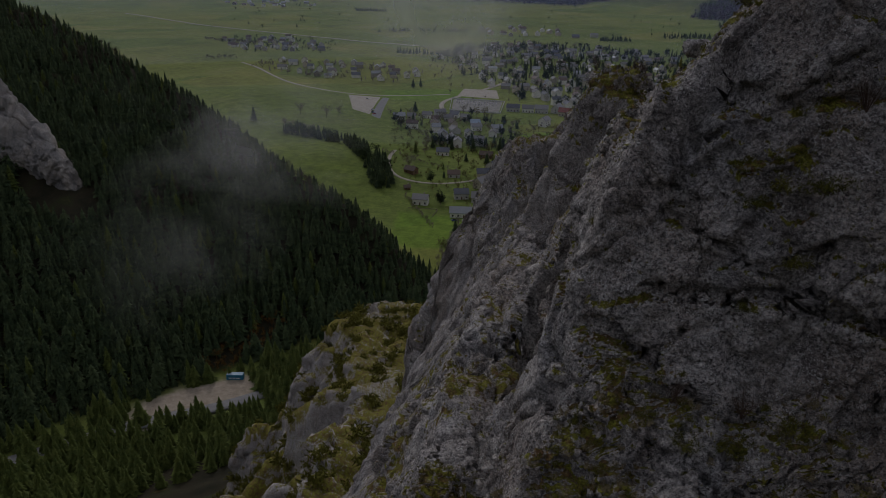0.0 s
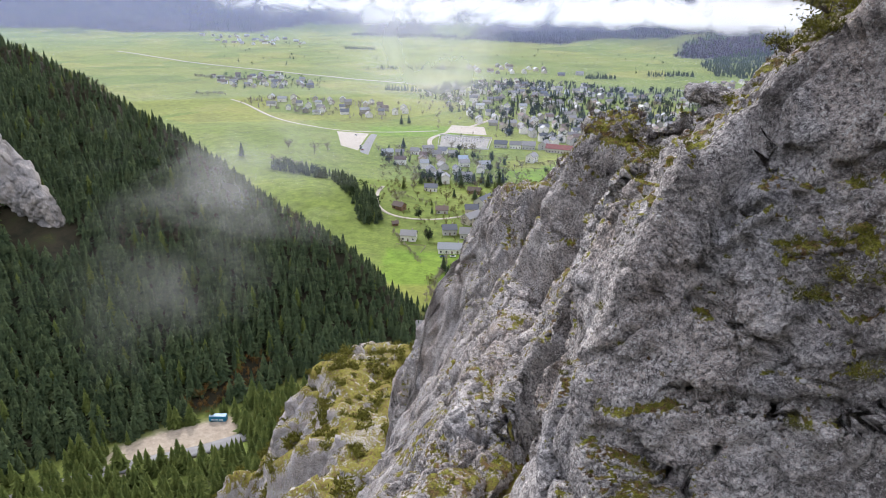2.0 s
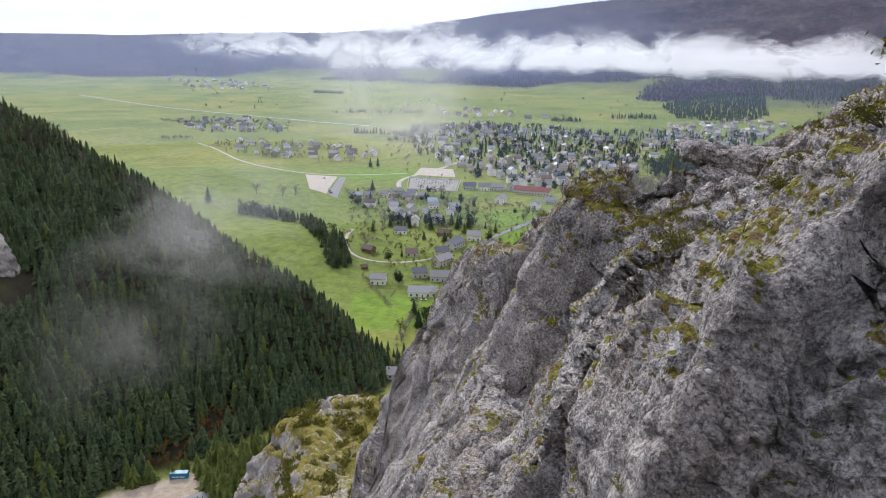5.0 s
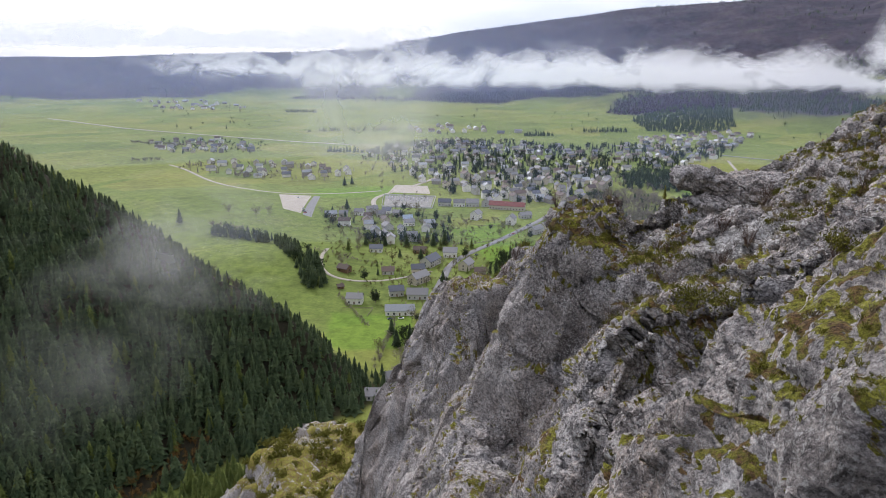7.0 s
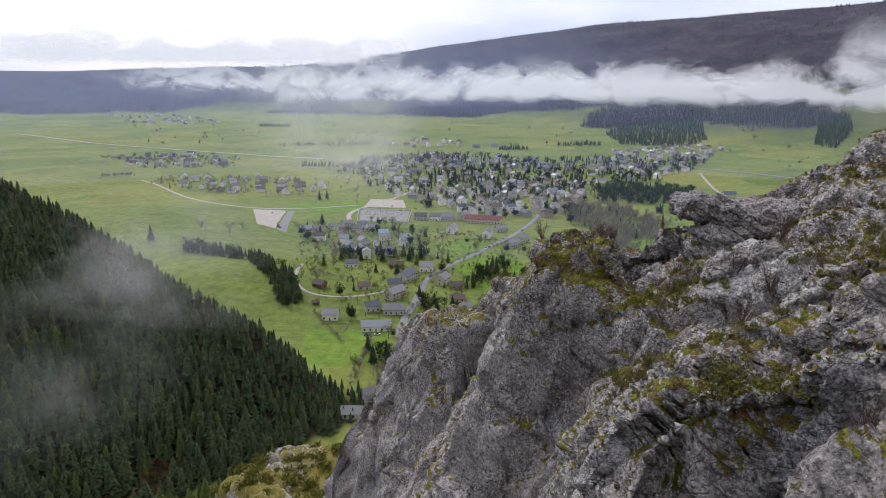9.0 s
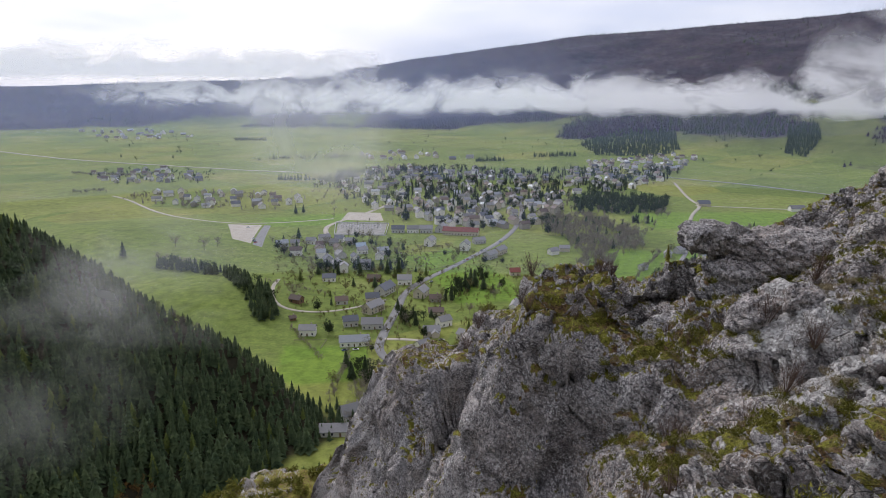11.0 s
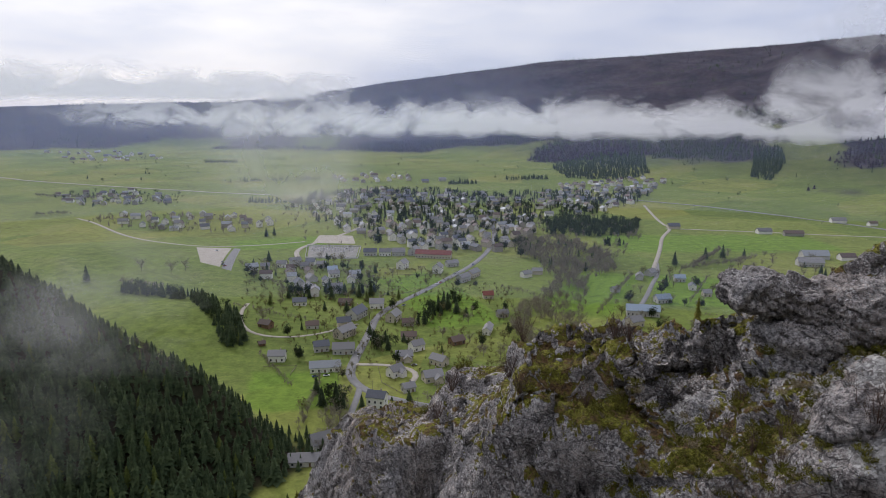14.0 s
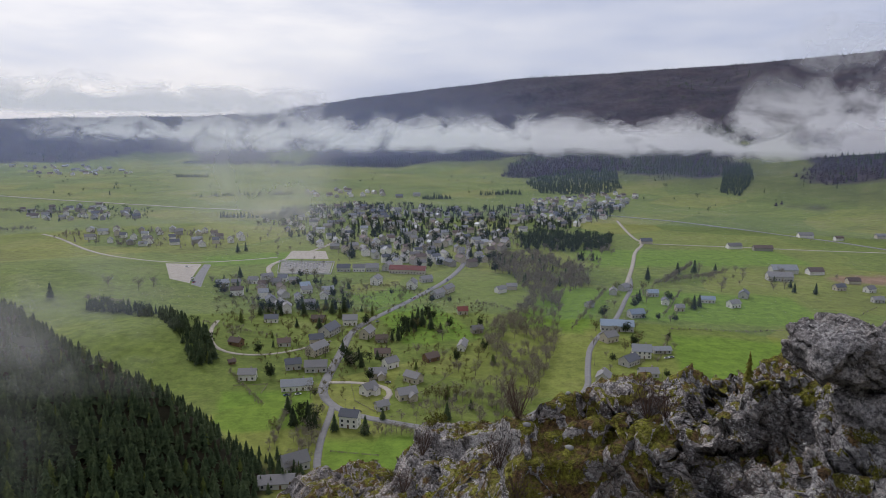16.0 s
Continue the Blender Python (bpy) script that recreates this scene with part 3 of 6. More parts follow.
for cx, cy, cz, rad in ((5.55, -17.0, 167.8, 0.22), (5.75, -17.2, 167.2, 0.26), (6.3, -17.3, 167.8, 0.28), (6.8, -17.4, 167.7, 0.30), (6.15, -17.5, 166.9, 0.20), (6.0, -17.4, 167.4, 0.18), (7.0, -17.0, 168.6, 0.4), (3.2, -16.2, 165.0, 0.3), (3.1, -16.6, 164.3, 0.3), (1.6, -8.6, 162.6, 0.5), (3.5, -8.0, 166.3, 0.4), (4.6, -9.4, 166.9, 0.8)):
    near = np.exp(-((RIDGE.reshape(-1, 3) - (cx, cy, cz)) ** 2).sum(1) / rad ** 2)
    RIDGE_MOSS = np.clip(RIDGE_MOSS + 0.60 * near, 0, 1).astype(np.float32)
track = np.hypot((RIDGE[..., 0] - 6.9 - 0.12 * (RIDGE[..., 1] + 3)) / 1.0, (RIDGE[..., 1] + 3.2) / 3.6)
GRIT = (1.25 * np.exp(-track ** 2) + 0.9 * np.exp(-((RIDGE[..., 0] - 4.9) / 0.5) ** 2 - ((RIDGE[..., 1] - 1.6) / 0.7) ** 2)) * smooth(0.0, 0.4, RIDGE_N[..., 2])
RIDGE_MOSS = (RIDGE_MOSS * (1 - 0.75 * np.clip(GRIT, 0, 1).ravel())).astype(np.float32)
me = mesh_from("crag", RIDGE.reshape(-1, 3), grid_faces(*RX.shape), [ROCK])
me.attributes.new("moss", "FLOAT", "POINT").data.foreach_set("value", RIDGE_MOSS)
me.attributes.new("broken", "FLOAT", "POINT").data.foreach_set("value", (0.45 * smooth(-13, -9, RIDGE[..., 1]) * smooth(162, 165, RIDGE[..., 2])).ravel().astype(np.float32))
me.attributes.new("gravel", "FLOAT", "POINT").data.foreach_set("value", np.clip(GRIT, 0, 1).ravel().astype(np.float32))
crag = tagged(new("crag", me), "fissured grey limestone ridge with moss in its cracks", "rock ridge", kind="structure")


def spur_crag_top(x, y):
    p = xyz(x, y)
    w = fbm(p * 0.035, 4, 51).reshape(x.shape)
    w2 = fbm(p * 0.11, 3, 53).reshape(x.shape)
    xx, yy = x + 7 * w + 2 * w2, y + 6 * w2
    left = 107 + 1.8 * (xx + 40.5) + 0.233 * (yy - 75)
    top = 103.0 - 0.27 * (yy - 70) - 0.02 * (xx + 30)
    north = 99 - 2.3 * (yy - 113)
    right = 112 + 1.2 * (xx + 25) + 0 * yy
    return smin(smin(left, top, 4), smin(north, right + 40, 4), 3) + 1.5 * w2


SX, SY = even_rows(spur_crag_top, -118, 2, -34, 134, 400, 320)
SPUR = weathered(np.stack([SX, SY, spur_crag_top(SX, SY)], 2), 11.0, 200, amount=0.75 + 0 * SX, broken=0.9 + 0 * SX)
SPUR_MOSS, SPUR_N = moss_of(SPUR, 66, 0.09, 0.27)
me = mesh_from("lower_crag", SPUR.reshape(-1, 3), grid_faces(*SX.shape), [ROCK])
me.attributes.new("moss", "FLOAT", "POINT").data.foreach_set("value", SPUR_MOSS)
tagged(new("lower_crag", me), "lower limestone crag with tufts of juniper below the ridge", "rock crag", kind="structure")


# ---------------------------------------------------------------- trees
def spruce_mesh(tiers, points, seed, slim=0.19):
    """A spruce one metre high: drooping, ragged tiers of branches round a thin trunk."""
    rng = np.random.default_rng(seed)
    v, f = [], []
    for k in range(tiers):
        t = k / (tiers - 1)
        z = 0.10 + 0.86 * t
        r = slim * (1 - t) ** 0.85 * rng.uniform(0.85, 1.15) + 0.012
        base = len(v)
        v.append((rng.normal(0, 0.004), rng.normal(0, 0.004), min(1.0, z + 1.35 / tiers)))
        turn = rng.uniform(0, 6.28)
        for j in range(2 * points):
            a = turn + math.pi * j / points + rng.normal(0, 0.10)
            rr = r * (rng.uniform(0.80, 1.25) if j % 2 == 0 else rng.uniform(0.52, 0.74))
            v.append((rr * math.cos(a), rr * math.sin(a), z - (0.055 * rng.uniform(0.6, 1.5) if j % 2 == 0 else -0.012) * (1 - 0.5 * t)))
        f += [(base, base + 1 + j, base + 1 + (j + 1) % (2 * points)) for j in range(2 * points)]
    return np.array(v), np.array(f)


def trunk_mesh(height, r, sides=5, bottom=-0.06):
    v, f = [], []
    for z, k in ((bottom, 1.0), (height, 0.25)):
        v += [(k * r * math.cos(6.2832 * j / sides), k * r * math.sin(6.2832 * j / sides), z) for j in range(sides)]
    for j in range(sides):
        a, b = j, (j + 1) % sides
        f += [(a, b, sides + b), (a, sides + b, sides + a)]
    return np.array(v), np.array(f)


def stick(p, q, r0, r1):
    """A tapered three-sided twig."""
    p, q = np.asarray(p, float), np.asarray(q, float)
    d = q - p
    d /= max(np.linalg.norm(d), 1e-9)
    u = np.cross(d, (0.3, 0.5, 0.81))
    u /= max(np.linalg.norm(u), 1e-9)
    w = np.cross(d, u)
    v = [o + r * (math.cos(a) * u + math.sin(a) * w) for o, r in ((p, r0), (q, r1)) for a in (0, 2.094, 4.189)]
    f = [(0, 1, 4), (0, 4, 3), (1, 2, 5), (1, 5, 4), (2, 0, 3), (2, 3, 5)]
    return np.array(v), np.array(f)


def bare_tree(seed, limbs=7, twigs=5, flakes=420, spread=0.36, bit=0.032):
    """A leafless tree one metre high: (limbs), (twigs and buds)."""
    rng = np.random.default_rng(seed)
    wood, fine = [stick((0, 0, -0.05), (0, 0, 0.45), 0.026, 0.017), stick((0, 0, 0.45), (0.02, 0.01, 0.85), 0.017, 0.004)], []
    for k in range(limbs):
        a, z0 = rng.uniform(0, 6.28), rng.uniform(0.22, 0.6)
        end = np.array((math.cos(a) * spread * rng.uniform(0.6, 1.1), math.sin(a) * spread * rng.uniform(0.6, 1.1), z0 + rng.uniform(0.18, 0.42)))
        start = np.array((0, 0, z0))
        wood.append(stick(start, end, 0.011, 0.003))
        for j in range(twigs):
            s = start + (end - start) * rng.uniform(0.3, 1.0)
            e = s + rng.normal(0, 0.075, 3) + (0, 0, 0.07)
            fine.append(stick(s, e, 0.004, 0.001))
            for _ in range(max(1, flakes // (limbs * twigs))):
                c = e + rng.normal(0, 0.07, 3)
                fine.append((c + rng.normal(0, bit, (3, 3)), np.array([(0, 1, 2)])))
    return joined(*wood), joined(*fine)


SPRUCE_T = [spruce_mesh(11, 7, s, sl) for s, sl in ((1, 0.23), (2, 0.28), (3, 0.20), (4, 0.31))]
BARE_T = [bare_tree(s, 8, 5, 360, 0.36, 0.021) for s in (11, 12, 13)]
HILL_T = [spruce_mesh(9, 5, s, sl) for s, sl in ((1, 0.24), (2, 0.29), (3, 0.21), (4, 0.32))]


def on_ground(n, x0, x1, y0, y1, keep, rng, gap):
    """Random places, no two closer than about the gap."""
    x, y = rng.uniform(x0, x1, n * 4), rng.uniform(y0, y1, n * 4)
    ok = keep(x, y) > rng.uniform(0, 1, n * 4)
    x, y = x[ok], y[ok]
    _, first = np.unique(np.floor(x / gap).astype(np.int64) * 100003 + np.floor(y / gap).astype(np.int64), return_index=True)
    first = rng.permutation(first)[:n]
    return x[first], y[first]


def forest(name, label, places, templates, mat, rng, lo, hi, sink=0.3, size=None):
    x, y, z = places
    n = len(x)
    kind = rng.integers(0, len(templates), n)
    pieces = []
    for k, (v, f) in enumerate(templates):
        i = kind == k
        h = rng.uniform(lo, hi, i.sum()) * rng.uniform(0.75, 1.0, i.sum()) * (1.0 if size is None else size[i])
        pieces.append(scatter(v, f, np.stack([x[i], y[i], z[i] - sink], 1), rng.uniform(0, 6.28, i.sum()), h * rng.uniform(0.85, 1.15, i.sum()), h))
    v, f = joined(*pieces)
    return tagged(new(name, mesh_from(name, v, f, [mat])), label, "forest", kind="stuff")


rng = np.random.default_rng(4)


def in_view_hill(x, y):
    d = gorge(x, y)
    return wood_mask(x, y) * (d > -8) * (1 - lot_mask(x, y)) * (np.hypot(x + 145, y - 188) > 11) * (np.hypot((x + 277 + 0.35 * (y - 246)) / 25, (y - 246) / 15) > 1) * (np.hypot(x + 133, y - 172) > 10) * (np.hypot((x + 158 - 0.35 * (y - 198)) / 5.5, np.minimum(y - 198, 0) / 9 + np.maximum(y - 226, 0) / 9) > 1)


def crest_dwarfing(x, y):
    """Trees stay lower towards the windy crest."""
    return 0.60 + 0.40 * smooth(-8, 40, -0.283 * (x + 105) - 0.959 * (y - 300))


hx, hy = on_ground(11000, -600, -70, 60, 470, in_view_hill, rng, 4.1)
mixed = fbm(xyz(hx, hy) * 0.018, 3, 90)
is_bare = (mixed + 0.30 * rng.normal(0, 1, len(hx)) > 0.88) & (hill_height(hx, hy) > 2)
hz, hs = land(hx, hy), crest_dwarfing(hx, hy)
con = ~is_bare
forest("spruce_forest", "dense dark green spruce forest covering the hillside", (hx[con], hy[con], hz[con]), HILL_T, SPRUCE, rng, 9, 18, size=hs[con])
forest("bare_woodland", "leafless brown beech trees among the spruces", (hx[is_bare], hy[is_bare], hz[is_bare]), [joined(*t) for t in BARE_T], BEECH, rng, 7, 12, size=hs[is_bare])


def gorge_side(x, y):
    d = -gorge(x, y)
    return ((d > 8) & (d < 95) & (spur_height(x, y) < 45)) * (1 - lot_mask(x, y)) * (np.hypot(x + 133, y - 168) > 13)


gx, gy = on_ground(900, -260, -70, 30, 250, gorge_side, rng, 4.6)
forest("young_spruce_wood", "lighter green young spruces at the foot of the crags", (gx, gy, land(gx, gy)), SPRUCE_T, LIGHT_SPRUCE, rng, 8, 15)
lx, ly = on_ground(900, -640, -70, 60, 470, in_view_hill, rng, 7.0)
forest("light_spruces", "lighter green spruces among the dark forest", (lx, ly, land(lx, ly)), HILL_T, LIGHT_SPRUCE, rng, 8, 15, size=crest_dwarfing(lx, ly))
rx, ry = on_ground(90, -170, -136, 192, 236, lambda x, y: (np.abs(x + 158 - 0.35 * (y - 198)) < 6.5) * 1.0, rng, 2.6)
forest("rusty_scrub", "rusty orange scrub in a gully of the forest", (rx, ry, land(rx, ry)), [joined(*t) for t in BARE_T], RUST, rng, 2.5, 6)

# ---------------------------------------------------------------- roads and lots
def ground_z(x, y):
    return float(land(np.array([x]), np.array([y]))[0])


def road(name, label, pts, width, mat, lift=0.12):
    """A ribbon draped over the land along a smooth line."""
    p = np.array(pts, float)
    for _ in range(3):
        q = np.empty((2 * len(p), 2))
        q[0], q[-1] = p[0], p[-1]
        a, b = p[:-1], p[1:]
        q[1:-1:2], q[2:-1:2] = 0.75 * a + 0.25 * b, 0.25 * a + 0.75 * b
        p = q
    seg = np.concatenate([[0], np.cumsum(np.linalg.norm(np.diff(p, axis=0), axis=1))])
    n = max(6, int(seg[-1] / 6))
    s = np.linspace(0, seg[-1], n)
    c = np.stack([np.interp(s, seg, p[:, 0]), np.interp(s, seg, p[:, 1])], 1)
    d = np.gradient(c, axis=0)
    d /= np.linalg.norm(d, axis=1, keepdims=True)
    side = np.stack([-d[:, 1], d[:, 0]], 1)
    rows = []
    for off, up in ((-0.5, -0.4), (-0.5, 0.0), (-0.17, 0.05), (0.17, 0.05), (0.5, 0.0), (0.5, -0.4)):
        q = c + side * off * width
        z = np.maximum(land(c[:, 0], c[:, 1]), land(q[:, 0], q[:, 1])) + lift + up
        rows.append(np.stack([q[:, 0], q[:, 1], z], 1))
    v = np.stack(rows, 1).reshape(-1, 3)
    return tagged(new(name, mesh_from(name, v, grid_faces(n, 6)[:, ::-1], [mat], True)), label, "road", kind="structure")


road("road_main", "grey asphalt road through the village", [(-79, 411), (-81, 430), (-80, 466), (-79, 505), (-80, 535), (-72, 572), (-46, 626), (-23, 683), (4, 751), (24, 840), (34, 950), (30, 1060), (15, 1200)], 6.5, ASPHALT)
road("road_east", "grey asphalt road curving below the houses", [(-80, 440), (-80, 412), (-70, 392), (-56, 379), (-34, 369), (-14, 362), (6, 355), (40, 345)], 6.0, ASPHALT)
road("lane_south", "narrow worn lane beside the barn", [(-58, 240), (-61, 296), (-66, 325), (-68, 349), (-68, 376), (-69, 391)], 4.0, ASPHALT)
road("road_brook", "narrow road along the brook", [(25, 352), (36, 366), (60, 393), (94, 412), (104, 466), (117, 520), (150, 580), (168, 625), (186, 675), (200, 709), (215, 770)], 4.5, ASPHALT)
road("lane_west", "pale gravel lane along the meadows", [(-640, 1055), (-585, 1008), (-520, 935), (-456, 871), (-400, 825), (-346, 795), (-305, 809), (-222, 872)], 5.0, GRAVEL_LANE)
road("road_far", "pale straight road across the plain", [(-1500, 1860), (-1073, 1612), (-805, 1491), (-387, 1370), (-250, 1345)], 9.0, GRAVEL_LANE, 0.6)
road("road_valley", "grey valley road below the slopes", [(130, 1480), (309, 1359), (403, 1288), (513, 1159), (601, 1064), (648, 959), (730, 820)], 8.0, ASPHALT, 0.4)
road("lane_farm", "pale farm lane between meadows", [(200, 730), (240, 850), (264, 935), (300, 1010), (296, 1064), (322, 1271)], 5.0, GRAVEL_LANE, 0.3)
road("lane_field", "pale farm lane across the meadows", [(290, 1010), (420, 985), (560, 960), (740, 930)], 5.0, GRAVEL_LANE, 0.3)
road("lane_yard", "narrow lane to the western houses", [(-196, 560), (-192, 530), (-178, 488), (-155, 476), (-123, 485), (-92, 520)], 3.2, GRAVEL_LANE)
road("lane_cemetery", "pale lane along the cemetery wall", [(-200, 750), (-216, 800), (-214, 846), (-175, 950), (-150, 1090)], 6.0, GRAVEL)
road("lane_drive", "pale gravel drive between new houses", [(-78, 430), (-60, 431), (-40, 425), (-34, 412), (-38, 398)], 4.0, GRAVEL)
road("road_gorge", "grey asphalt road through the gorge", [(-205, 110), (-165, 152), (-135, 168), (-105, 205), (-80, 245), (-62, 290)], 7.0, ASPHALT, 0.5)


def lot(name, label, corners, mat, lift=0.22, n=16):
    """A surfaced lot between four corners, laid over the land."""
    u, v = np.meshgrid(np.linspace(0, 1, n), np.linspace(0, 1, n))
    a, b, c, d = (np.array(p, float) for p in corners)
    p = a * ((1 - u) * (1 - v))[..., None] + b * (u * (1 - v))[..., None] + c * (u * v)[..., None] + d * ((1 - u) * v)[..., None]
    rim = (u == 0) | (u == 1) | (v == 0) | (v == 1)
    z = land(p[..., 0], p[..., 1]) + np.where(rim, -0.25, lift)
    me = mesh_from(name, np.concatenate([p, z[..., None]], 2).reshape(-1, 3), grid_faces(n, n), [mat], True)
    if me.polygons[n * 3].normal.z < 0:
        me.flip_normals()
    return tagged(new(name, me), label, "yard", kind="structure")


lot("gravel_lot", "pale beige gravel lot in the meadow", [(-337, 789), (-294, 802), (-264, 676), (-290, 688)], GRAVEL)
lot("lot_road", "grey asphalt strip beside the gravel lot", [(-293, 802), (-284, 802), (-248, 664), (-262, 672)], ASPHALT)
lot("cemetery_ground", "grey gravel cemetery ground", [(-194, 760), (-212, 843), (-142, 843), (-134, 768)], plain("cemetery_gravel", (0.26, 0.25, 0.22), 0.95, 0.35, 0.25))
lot("sports_court", "pale sand court beside the cemetery", [(-212, 862), (-216, 925), (-166, 925), (-150, 862)], GRAVEL)

# ---------------------------------------------------------------- houses
WALLS = [plain("render_white", (0.80, 0.77, 0.72), 0.9, 0.12, 0.8), plain("render_cream", (0.54, 0.48, 0.38), 0.9, 0.12, 0.8),
         plain("render_grey", (0.50, 0.48, 0.45), 0.9, 0.15, 0.8), plain("fieldstone", (0.34, 0.31, 0.27), 0.95, 0.3, 3.0), plain("timber_clad", (0.20, 0.12, 0.07), 0.85, 0.3, 2.0)]


def roof_material(name, c, rough=0.7):
    m = Mat(name, rough, 0.4)
    rows = m.node("ShaderNodeTexNoise", 0, Vector=m.node("ShaderNodeMapping", Vector=m.obj, Scale=(0.6, 0.6, 5.0)), Scale=2.0, Detail=3.0)
    f = m.math("ADD", m.math("MULTIPLY", rows, 0.5), m.math("MULTIPLY", m.rand(), 0.5))
    m.color(m.ramp(f, (0.2, tuple(v * 0.70 for v in c)), (0.8, tuple(v * 1.25 for v in c))))
    m.bump(rows, 0.4, 0.05)
    return m.m


ROOFS = [roof_material("slate_grey", (0.235, 0.228, 0.225)), roof_material("slate_blue", (0.13, 0.137, 0.158)), roof_material("slate_brown", (0.135, 0.098, 0.080)),
         roof_material("metal_pale", (0.33, 0.345, 0.36), 0.5), roof_material("tile_red", (0.27, 0.085, 0.065)), roof_material("metal_blue", (0.27, 0.33, 0.40), 0.4)]
GLASS = plain("window_glass", (0.035, 0.04, 0.05), 0.12, 0.2, 3.0, spec=0.6)
FRAME = plain("window_frame", (0.55, 0.53, 0.50), 0.6, 0.1)
DOOR = plain("door_wood", (0.14, 0.085, 0.05), 0.7, 0.2)
CHIMNEY = plain("chimney_render", (0.33, 0.28, 0.24), 0.9, 0.2)
ROOF_WORD = ["grey slate", "dark blue slate", "brown", "pale metal", "red", "blue metal"]
WALL_WORD = ["white rendered", "cream rendered", "grey rendered", "fieldstone", "timber-clad"]


def window_mesh():
    bm = bmesh.new()
    box(bm, -0.55, 0.55, -0.05, 0.03, -0.70, 0.70)
    me = bpy.data.meshes.new("pane")
    bm.to_mesh(me)
    bm.free()
    me.materials.append(GLASS)
    return me


def frame_mesh():
    bm = bmesh.new()
    for d in ((-0.68, -0.55, -0.02, 0.07, -0.82, 0.82), (0.55, 0.68, -0.02, 0.07, -0.82, 0.82), (-0.55, 0.55, -0.02, 0.07, 0.70, 0.82), (-0.75, 0.75, -0.02, 0.14, -0.90, -0.82)):
        box(bm, *d)
    me = bpy.data.meshes.new("window_frame")
    bm.to_mesh(me)
    bm.free()
    me.materials.append(FRAME)
    return me


PANE, WFRAME = window_mesh(), frame_mesh()
DOOR_MESH = box_mesh("door", DOOR, -0.5, 0.5, -0.05, 0.06, 0.0, 2.1)
CHIM_MESH = box_mesh("chimney", CHIMNEY, -0.35, 0.35, -0.35, 0.35, -1.5, 1.2, bevel=0.05)


def gable_body(L, W, h, rise, mat):
    """Walls with two gables, the ridge along x."""
    v = [(sx * L / 2, sy * W / 2, z) for z in (-2.0, h) for sx, sy in ((-1, -1), (1, -1), (1, 1), (-1, 1))] + [(-L / 2, 0, h + rise), (L / 2, 0, h + rise)]
    bm = bmesh.new()
    q = [bm.verts.new(p) for p in v]
    for f in ((0, 1, 5, 4), (2, 3, 7, 6), (1, 2, 6, 9, 5), (3, 0, 4, 8, 7), (4, 5, 9, 8), (6, 7, 8, 9)):
        bm.faces.new([q[i] for i in f])
    bmesh.ops.recalc_face_normals(bm, faces=bm.faces)
    me = bpy.data.meshes.new("wall")
    bm.to_mesh(me)
    bm.free()
    me.materials.append(mat)
    return me


def roof_mesh(L, W, h, rise, mat, over=0.6, thick=0.25):
    """Two roof slopes with eaves and thickness."""
    bm = bmesh.new()
    k = rise / (W / 2)
    prof = [(-W / 2 - over, h - over * k), (0, h + rise), (W / 2 + over, h - over * k)]
    prof = [(y, z + 0.03) for y, z in prof] + [(y, z + thick) for y, z in reversed(prof)]
    a = [bm.verts.new((-L / 2 - over, y, z)) for y, z in prof]
    b = [bm.verts.new((L / 2 + over, y, z)) for y, z in prof]
    for i in range(6):
        j = (i + 1) % 6
        bm.faces.new((a[i], a[j], b[j], b[i]))
    for ring in (a, b):
        bm.faces.new((ring[0], ring[1], ring[4], ring[5]))
        bm.faces.new((ring[1], ring[2], ring[3], ring[4]))
    bmesh.ops.recalc_face_normals(bm, faces=bm.faces)
    me = bpy.data.meshes.new("roof")
    bm.to_mesh(me)
    bm.free()
    me.materials.append(mat)
    return me


def house(x, y, turn, L, W, h, roof=0, wall=0, detail=2, rise=None, wing=False, group="houses of the village", name="house"):
    """detail 2: windows, door and chimney; 1: chimney; 0: walls and roof alone."""
    L, W, h = 0.76 * L, 0.76 * W, 0.86 * h
    rise = 0.76 * rise if rise is not None else W * 0.38
    ob = new(name)
    ob.matrix_basis = pose(x, y, ground_z(x, y), 0, 0, turn)
    tagged(ob, f"{WALL_WORD[wall]} house with a {ROOF_WORD[roof]} gable roof", "house", group)
    part("wall", gable_body(L, W, h, rise, WALLS[wall]), ob)
    part("roof", roof_mesh(L, W, h, rise, ROOFS[roof]), ob)
    if wing:
        part("wing_wall", gable_body(W * 0.8, L * 0.42, h * 0.8, rise * 0.6, WALLS[wall]), ob, at=pose(L * 0.18, -W * 0.55, 0, 0, 0, 90))
        part("wing_roof", roof_mesh(W * 0.8, L * 0.42, h * 0.8, rise * 0.6, ROOFS[roof]), ob, at=pose(L * 0.18, -W * 0.55, 0, 0, 0, 90))
    if detail >= 1:
        part("chimney", CHIM_MESH, ob, at=pose(L * 0.22, W * 0.10, h + rise))
    if detail >= 2:
        n = max(2, int(L / 3.4))
        for floor in range(max(1, int(h / 2.7))):
            for side in (-1, 1):
                for i in range(n):
                    px = -L / 2 + (i + 0.5) * L / n
                    if floor == 0 and side == -1 and i == n // 2:
                        part("door", DOOR_MESH, ob, at=pose(px, -W / 2, 0.0, 0, 0, 180))
                        continue
                    w = part("window", PANE, ob, at=pose(px, side * W / 2, 1.6 + 2.7 * floor, 0, 0, 0 if side > 0 else 180))
                    if detail >= 3:
                        part("window_frame", WFRAME, w)
            for side in (-1, 1):
                part("window", PANE, ob, at=pose(side * L / 2, 0.0, 1.6 + 2.7 * floor, 0, 0, -90 if side > 0 else 90))
    return ob


